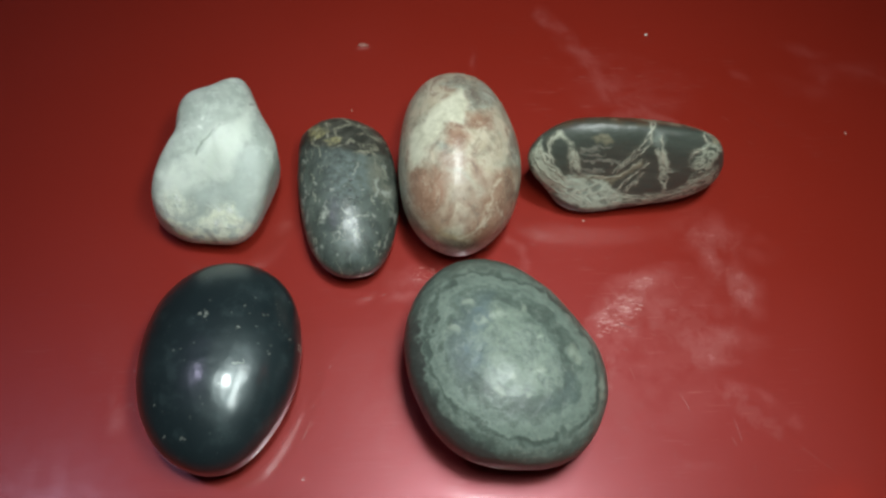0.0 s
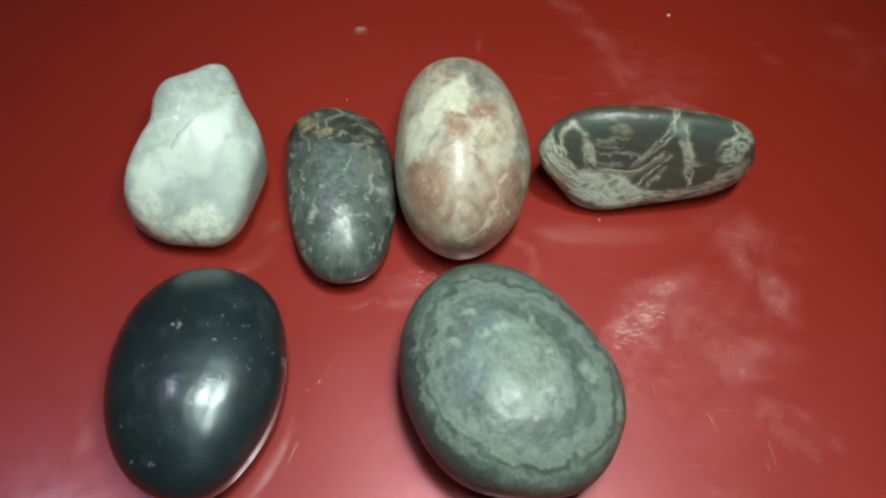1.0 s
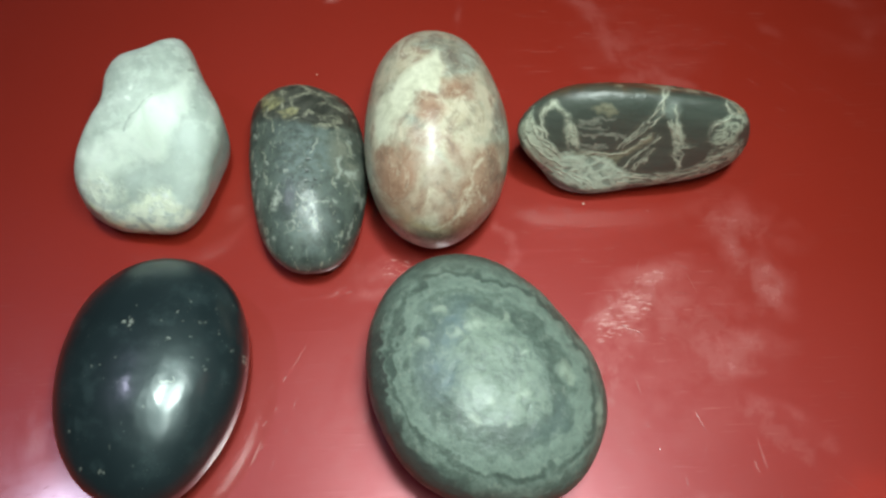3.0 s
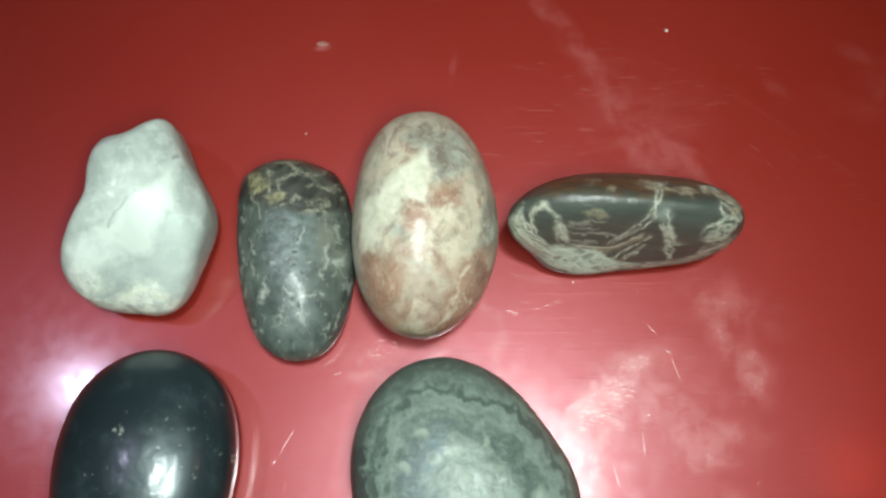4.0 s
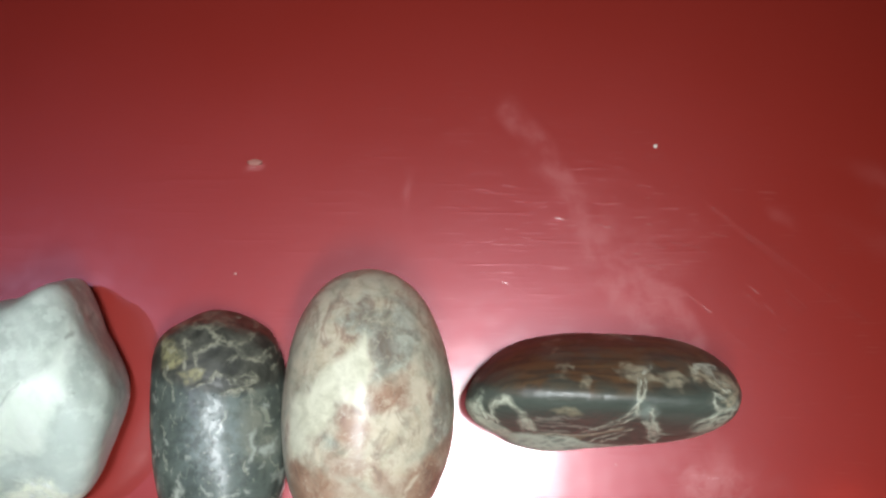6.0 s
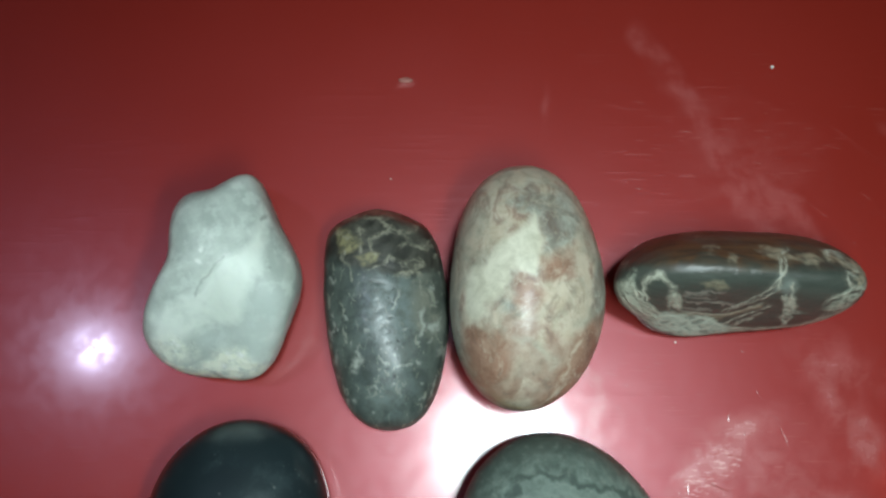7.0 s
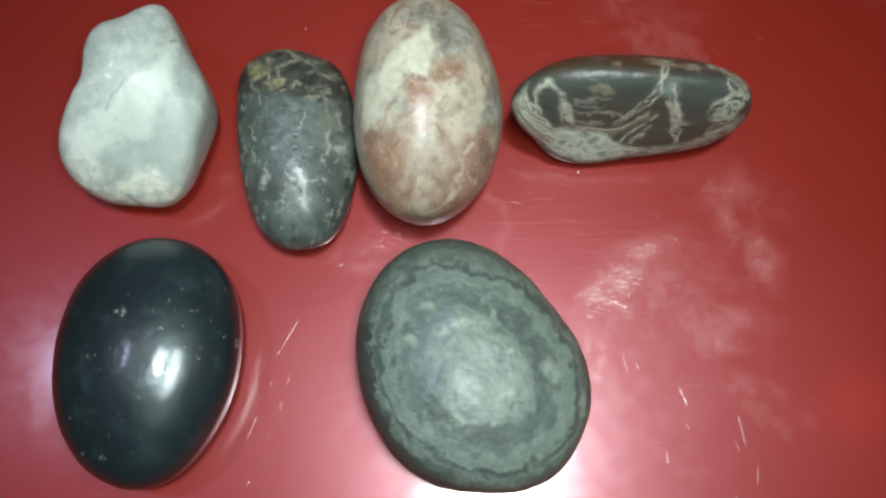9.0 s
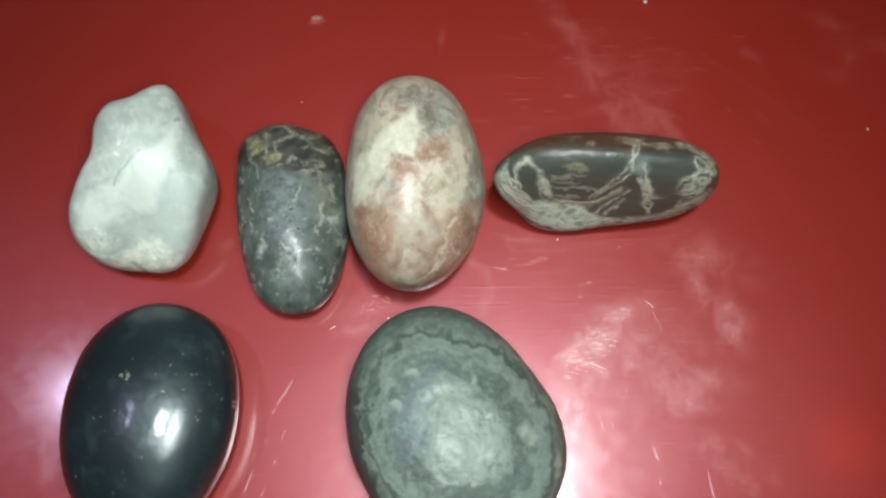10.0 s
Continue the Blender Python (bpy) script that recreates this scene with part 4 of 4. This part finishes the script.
stone("egg_stone", (0.04216, 0.19854), 0.35, (0.0225, 0.03456, 0.02469), egg_material(), "polished egg-shaped stone mottled cream and reddish brown", egg_fields,
      middle=(0.04233, 0.19802), slant=0.47, plan=2.027, rise=1.991, foot=3.2, low=0.8517, taper=0.1013, belly=-0.0328, shear=(-0.058, -0.0732),
      wave=((-0.006, 0.0123), (0.0175, 0.0163), (-0.0044, -0.005), (0.0034, -0.0061), (0.0011, -0.0005)), detail=7, grain=0.0002)

# cream veins of the long stone, from its middle in millimetres
LOOP_VEINS = (((-24.1, 17.2), (-26.1, 16), (-27, 13.3), (-27, 10.2), (-24.7, 5.8), (-21.9, 3.2)), ((-19.4, 10.8), (-19.2, 6.4), (-18.7, 3.9)), ((-18.2, 10.6), (-17, 7.6), (-15.4, 3.4)), ((-18.4, 7.8), (-16, 5.6), (-14.9, 2.9)),
    ((-30.9, 13.2), (-31.9, 9.8), (-29.1, 4.9), (-24.6, 1.5), (-19.8, -1.2)), ((-29.9, 12.1), (-28.2, 8.1), (-25.3, 5), (-20.3, 1.8)), ((-32.4, 8.7), (-30, 3.6), (-25, -1.1), (-18.9, -4.8)),
    ((-28.3, 10.1), (-26.6, 8.8), (-27.2, 7.5)))
FAN_VEINS = (((-20.4, 2.1), (-13.5, 2.5), (-6.2, 1.5), (-1.9, 1.8), (1.8, 4.6), (5.2, 7.5)), ((-4.1, 3.7), (-1.3, 6.3), (1.3, 9.5), (4, 12.5), (5.4, 14.3), (6.6, 17.4)), ((-2.4, 3.8), (1, 7.6), (4.6, 10.3), (6.5, 12.5)),
    ((-1.2, -2.7), (1.1, 0.6), (4.6, 3.7), (7.4, 6.5)), ((1.8, -3.3), (3.9, 0.2), (6.6, 3.1)), ((4.1, -0.7), (5.4, 0.4), (5, -1)), ((7.3, 12.9), (6.6, 17.4), (9.6, 21.4)),
    ((9.6, 15.2), (11.6, 11), (12.9, 7.9), (15.2, 4.4), (17.4, 3.1)), ((9.5, 11.1), (11.5, 6.2), (13.6, 2.3), (15.6, 0.7), (15.8, -2.1), (15.4, -3.9)), ((12.8, 1.4), (16.4, -2.8)), ((15.2, 3.1), (18, 3.2)))
RIM_VEINS = (((-2.4, -3.2), (3.5, -4.7), (11.9, -5.2), (18.5, -3.2), (23.9, -2), (26.6, 0.2), (28.7, 2)), ((-2.2, -6.8), (5.6, -7.8), (14.9, -6.8), (23.8, -4.9), (31.6, -2.4), (37.9, 3.1)),
    ((-1, -5.1), (10.6, -6.3), (21.1, -4.1), (27.8, -1.3)), ((27.3, 14.7), (30.6, 12.8), (33.8, 11)), ((25.5, 16.6), (27.6, 13.9), (31.5, 11.3)), ((22.7, 10.2), (24.9, 10.5), (27.7, 11.7)), ((21.9, 6), (22.1, 9.2), (23.2, 10.1)),
    ((23.2, -4.1), (25.1, -1), (29.3, 1.3), (33, 4.9)), ((-16.6, -3.9), (-11.3, -6.8), (-9.1, -8.6)), ((-21.5, -1.8), (-16.2, -5.3), (-10.4, -8.6)), ((-18.4, -3.9), (-14.2, -2.5)))
BACK_VEINS = (((22.8, 21.8), (26, 21.1), (30.1, 19.8)), ((7.8, 21.7), (6.9, 20), (6.7, 18.3)), ((9.4, 23.1), (11.6, 23.6)),
    ((26.5, 20.8), (28.8, 18.4), (31.9, 16.8)), ((26.2, 17.7), (29.4, 16)))
STREAKS = (((-16.3, 11.9), (-6.8, 12.1)), ((-16.8, 9.8), (-7.9, 9.1)), ((-16.1, 7.3), (-9.4, 7.5), (-2, 6)), ((-15.8, 4.8), (-6.7, 3.8)), ((-9.4, 7.7), (-3.2, 7)), ((-16.5, 11), (-10.7, 11.1)),
    ((-15.9, 7.6), (-8.8, 7), (-4.8, 6)), ((-15, 5.1), (-7.9, 4.7)), ((-16, 9.5), (-11.8, 9.3)), ((-14.2, 3.3), (-8.3, 3.5)))
SHEETS = (((-32.6, 11.3), (-30.8, 13.9), (-28.3, 10.1), (-26.1, 6), (-22.1, 2.8), (-19.2, 0.6), (-20.4, -2.2), (-25, -1.1), (-29.3, 2.6), (-32.2, 6.6)), ((9.4, 10.3), (12, 10.3), (14.8, 5.2), (14.3, 2.7), (11.7, 5.3)),
    ((-25.1, 18.1), (-22.9, 18.8), (-21, 15.5), (-18.8, 11.3), (-15.8, 5.5), (-16.2, 3.4), (-17.9, 3.6), (-19.8, 8.5), (-22, 14.9), (-24.3, 16.3), (-26.6, 14.4), (-27.6, 10), (-27.8, 11.6), (-26.8, 15.7)))
BANDS = (((-3, -4.1), (4.7, -5.6), (15.3, -4.2), (22.7, -2.1), (26.2, 0.9), (31.1, 3.8), (35, 5.9), (37.9, 3.1), (32.1, -2), (24.2, -5.1), (11.1, -7), (-0.9, -8.1)),
    ((23.3, 5.1), (24.7, 8.5), (27.2, 9.4), (29.9, 12.2), (32.3, 10.7), (29.7, 6.1), (28.2, 2.8), (24.8, 1.9)),
    ((-32.6, 11.5), (-31, 14.8), (-29.3, 16.8), (-30, 14.2), (-30.5, 11.1), (-28.8, 7.8), (-25.7, 3), (-22.6, 1.1), (-23.9, -3.1), (-27.4, 0.1), (-31.1, 4.8), (-32.7, 8.9)),
    ((35.2, 13.1), (34.2, 10.6), (31.6, 6.2), (28.8, -0.5), (23.7, -5), (24, 1.7), (24, 5.9), (24.4, 10.6), (27, 13.2)))
LUMP = (((-24.2, -2.9), (-22.6, 1.1), (-18.7, 2.4), (-13.2, 1.4), (-8, 1.5), (-2.8, -1.7), (1.2, -5), (0.7, -8.7), (-4, -9.4), (-12.3, -9.3), (-18.9, -6.8), (-21.9, -4.7)),)
MARKS = (((2.7, 23.4), (6.2, 23.5), (10.6, 22.8), (11.6, 21.9), (15.4, 21.5), (19, 21.4), (20.7, 20.7), (18.1, 20.3), (14.9, 20.9), (10.9, 21.2), (7.8, 21.7), (4.9, 22.7)),
    ((22.6, 21.9), (26.2, 21), (29.5, 19.5), (33.9, 17.7), (33.8, 16.9), (37.2, 14.4), (35, 14.1), (30.3, 13.9), (28.9, 15.3), (32.1, 15.8), (29.5, 17.4), (26.1, 19.4), (23, 20.6)),
    ((-12.2, 24.1), (-8.4, 24.4), (-7.3, 24.3), (-11.3, 23.9)), ((-6.4, 22.2), (-3.5, 22.4), (-4.1, 21.7), (-6.3, 21.6)))
# no vein: outline of the sheen that is painted on
GLEAM = (((6.4, 18.4), (4.6, 15.1), (4.1, 11.9), (7.6, 12.7), (11.7, 11.4), (11.5, 14.1), (8.7, 17.4)),)
OLIVE = (((-20.7, 1.5), (-13.4, 2.7), (-3.6, 1.7), (0.3, 3.7), (3.8, 7), (6.1, 7.4), (4.4, 4.5), (-0, 1.5), (-3.2, 0.3), (-3.7, -1.5), (-9.4, 0.3), (-15.3, -1.4)),
    ((-13.4, 14.5), (-11.4, 16), (-8.2, 15.9), (-5.7, 14.5), (-6, 13.4), (-11, 13.1)))


def long_fields(p):
    # each vein is a sheaf of thin strands that part and meet again
    vein, smoke = np.zeros(len(p)), np.zeros(len(p))
    lines = mm(*LOOP_VEINS, *FAN_VEINS, *RIM_VEINS, *BACK_VEINS)
    for seed, much, thick in ((2, 0.95, 0.00020), (17, 0.8, 0.00015), (31, 0.7, 0.00012)):
        r = wobble(wobble(p, 150, 0.0010, seed), 520, 0.0005, seed)
        fade = np.clip(0.85 + 1.1 * fractal(p, 220, seed), 0.2, 1)
        for line in lines:
            near = near_line(r, line, 0.0010)
            vein = np.maximum(vein, much * fade * near_line(r, line, thick))
            smoke = np.maximum(smoke, 0.45 * fade * near)
    q = wobble(wobble(p, 200, 0.0012), 600, 0.0007)
    r = wobble(wobble(p, 170, 0.0014, 9), 480, 0.0010, 9)
    return {"vein": vein, "smoke": smoke, "sheet": most(q, mm(*SHEETS), lambda a, s: area(a, s, 0.0014)), "patch": most(q, mm(*BANDS), lambda a, s: area(a, s, 0.0016)),
            "lump": most(q, mm(*LUMP), lambda a, s: area(a, s, 0.0014)), "mark": most(r, mm(*MARKS), lambda a, s: area(a, s, 0.0012)), "gleam": most(q, mm(*GLEAM), lambda a, s: area(a, s, 0.0025)),
            "olive": most(q, mm(*OLIVE), lambda a, s: area(a, s, 0.0012)), "streak": most(q, mm(*STREAKS), lambda a, s: near_line(a, s, 0.0003)), "brown": np.clip((p[:, 1] - 0.0180) / 0.004, 0, 1)}


stone("long_stone", (0.10022, 0.19326), 0, (0.044, 0.06, 0.06), long_material(), "long dark brown stone with cream veins and polished ridge", long_fields,
      middle=(0.10004, 0.19835), slant=0.47, hard=6, soften=8, lumps=((-0.010, -0.008, -0.011, 0.008, 0.0014), (-0.020, -0.004, -0.010, 0.006, 0.0018)),
      planes=(((-0.037, -0.956, 0.291), 0.00540), ((0.099, 0.617, 0.781), 0.02427), ((0.010, 0.976, 0.217), 0.02178),
              ((0.000, 0.000, -1.000), 0.01954), ((0.065, -0.156, -0.986), 0.01254), ((0.715, 0.377, -0.589), 0.06480),
              ((-0.714, 0.686, 0.139), 0.03715), ((0.493, -0.865, 0.090), 0.01897), ((-0.458, -0.764, 0.454), 0.02210),
              ((0.498, 0.773, 0.394), 0.03381), ((-0.511, 0.823, 0.248), 0.02994), ((0.405, 0.232, 0.884), 0.04596),
              ((-0.042, 0.546, 0.837), 0.05245), ((0.110, -0.992, -0.065), 0.00808), ((-0.679, -0.365, -0.636), 0.02095)),
      detail=8, grain=0.0002)

BLACK_NICKS = ((-9.2, 6.3), (-11.5, 6.0), (-7.5, 2.4), (7.4, 12.7), (10.6, 17.9), (10.9, 24.5), (11.7, 23.7), (14.9, 17.6), (16.2, 17.6), (21.6, 23.1), (22.9, 9.8), (17.8, 7.2), (14.0, 7.8), (16.6, 5.3), (17.1, 4.5), (-1.9, -9.0), (-7.3, -21.2),
               (1.2, -19.9), (-13.3, -20.8), (-16.4, -11.1), (3.3, -4.9), (-4.9, 8.2), (-2.0, 22.5), (18.1, 21.9), (13.1, 25.3), (9.0, 20.5), (13.0, 13.5), (5.5, 18.0), (-12.5, -16.0), (-5.0, -15.0), (19.5, 14.5))


def black_fields(p):
    r = wobble(p, 800, 0.0006)
    out = 0.6 * dots(r, mm(*BLACK_NICKS), 0.00024, 0.8)
    out = np.maximum(out, 0.9 * dots(r, mm((-3.5, 18.8), (-3.0, 17.0), (-4.4, 17.9), (-2.3, 18.0)), 0.0004, 0.8))
    return {"scratch": np.maximum(out, most(r, mm(((6.8, 1.4), (9.8, 1.5), (10.1, 2.6)), ((-8.1, -21.6), (-6.5, -21.4)), ((25.2, 8.6), (25.7, 4.5)), ((7.1, 12.4), (7.8, 13.1))), lambda a, s: 0.8 * near_line(a, s, 0.00018)))}


stone("black_stone", (-0.03708, 0.12521), -5.93, (0.02637, 0.03536, 0.01644), black_material(), "smooth glossy black oval stone with fine pale nicks", black_fields,
      middle=(-0.03669, 0.12598), slant=0.25, plan=2.048, rise=1.971, foot=3.2, low=0.8448, taper=-0.1172, belly=-0.0416, shear=(0.0428, 0.0011),
      wave=((0.0064, -0.0014), (-0.007, -0.0137), (0.0021, 0.0036), (0.0033, -0.0001), (0.0008, -0.0013)), detail=7, grain=0.00012)

BAND_SPOTS = ((9.6, 11.2), (28.9, -3.4), (-1.8, 18.8), (-11.4, 22.7), (20.3, 4.4), (-4.5, 18.3), (5.0, 21.3), (28.7, -6.0), (19.4, 6.6), (8.4, 0.4), (0.2, -1.0), (-15.8, 14.5), (-7.5, 16.7), (5.0, -6.8), (-3.6, -5.3))
BAND_CORE = ((-7.7, 14.3), (-3.5, 20.6), (5.6, 20.9), (9.6, 14.3), (12.6, 4.9), (14.1, -2.4), (7.9, -7.6), (-0.6, -6.1), (-7.0, 0.6), (-8.7, 8.1))


def band_fields(p):
    q = wobble(wobble(wobble(p, 70, 0.0016), 240, 0.0022), 650, 0.0012)
    c, s = math.cos(radians(36)), math.sin(radians(36))
    x, y = q[:, 0] - 0.0012, q[:, 1] - 0.0068
    u, v = x * c + y * s, y * c - x * s
    r = np.hypot(u / 0.0290, v / 0.0362)
    rings = np.interp(r, (0, 0.34, 0.42, 0.47, 0.54, 0.58, 0.62, 0.66, 0.72, 0.77, 0.79, 0.82, 0.86, 0.89, 0.93, 1.0, 1.1),
                      (0.60, 0.66, 0.50, 0.26, 0.22, 0.42, 0.36, 0.62, 0.74, 0.66, 0.28, 0.30, 0.58, 0.52, 0.26, 0.16, 0.06))
    rings = rings + 0.075 * np.sin(2 * math.pi * r / 0.083)
    w = wobble(wobble(p, 300, 0.0014), 700, 0.0006)
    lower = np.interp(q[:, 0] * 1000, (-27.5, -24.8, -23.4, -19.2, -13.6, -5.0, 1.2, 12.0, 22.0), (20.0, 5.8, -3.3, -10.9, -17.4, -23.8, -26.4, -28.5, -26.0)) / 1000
    return {"band": rings, "core": area(q, mm(BAND_CORE)[0], 0.004), "blue": area(q, mm(((-16.0, 6.7), (-13.2, 21.1), (-4.7, 25.8), (-5.9, 19.1), (-8.6, 11.3), (-8.3, 2.2), (-12.0, -0.8)))[0], 0.006),
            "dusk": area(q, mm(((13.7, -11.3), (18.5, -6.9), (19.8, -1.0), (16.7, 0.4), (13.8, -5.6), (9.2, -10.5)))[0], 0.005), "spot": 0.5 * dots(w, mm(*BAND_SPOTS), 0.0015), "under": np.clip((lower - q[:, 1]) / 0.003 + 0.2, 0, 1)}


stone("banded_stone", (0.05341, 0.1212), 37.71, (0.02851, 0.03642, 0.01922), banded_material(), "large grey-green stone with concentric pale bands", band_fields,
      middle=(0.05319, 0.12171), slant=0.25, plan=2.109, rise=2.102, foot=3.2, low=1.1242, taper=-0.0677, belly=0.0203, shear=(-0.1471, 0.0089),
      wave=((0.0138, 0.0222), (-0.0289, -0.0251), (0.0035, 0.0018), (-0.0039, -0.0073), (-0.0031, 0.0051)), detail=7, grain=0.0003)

# ---- crumbs and specks on the table ----
crumb_white = plain_material("pale_crumb", (0.75, 0.66, 0.55), (0.85, 0.78, 0.7), 400, 0.7)
for x, y, size, words in ((0.1252, 0.2735, 0.00062, "tiny white crumb lying on the red table"), (0.0028, 0.2350, 0.00023, "tiny pale speck of grit on the red table"),
                          (0.0892, 0.1844, 0.0003, "tiny pale speck of grit on the red table"), (0.1987, 0.2232, 0.00035, "tiny pale speck of grit on the red table")):
    bm = bmesh.new()
    bmesh.ops.create_icosphere(bm, subdivisions=2, radius=size)
    for v in bm.verts:
        v.co *= 1 + 0.35 * noise.noise(v.co * 1500 + Vector((x * 900, y * 900, 0)))
        v.co.z = v.co.z * 0.6
    low = min(v.co.z for v in bm.verts)
    for v in bm.verts:
        v.co.z -= low
    crumb = tagged(smooth(part("crumb", bm, crumb_white)), words, "crumb", "crumbs on the table")
    crumb.location = (x, y, 0)

flake_paint = plain_material("pinkish_flake", (0.30, 0.10, 0.075), (0.42, 0.18, 0.14), 600, 0.6)
for x, y, seed, size, turn in ((0.007, 0.268, 4, 1.0, 0),):
    bm = bmesh.new()
    bmesh.ops.create_icosphere(bm, subdivisions=3, radius=1.0)
    for v in bm.verts:
        v.co *= 1 + 0.3 * noise.noise(v.co * 2.3 + Vector((seed, 1, 0)))
        v.co = Vector((v.co.x * 0.0021, v.co.y * 0.00095, max(v.co.z, -0.4) * 0.00022 + 0.000085)) * size
    flake = tagged(smooth(part("flake", bm, flake_paint)), "small flat pinkish flake stuck to the red table", "flake")
    flake.location, flake.rotation_euler = (x, y, 0), (0, 0, radians(turn))
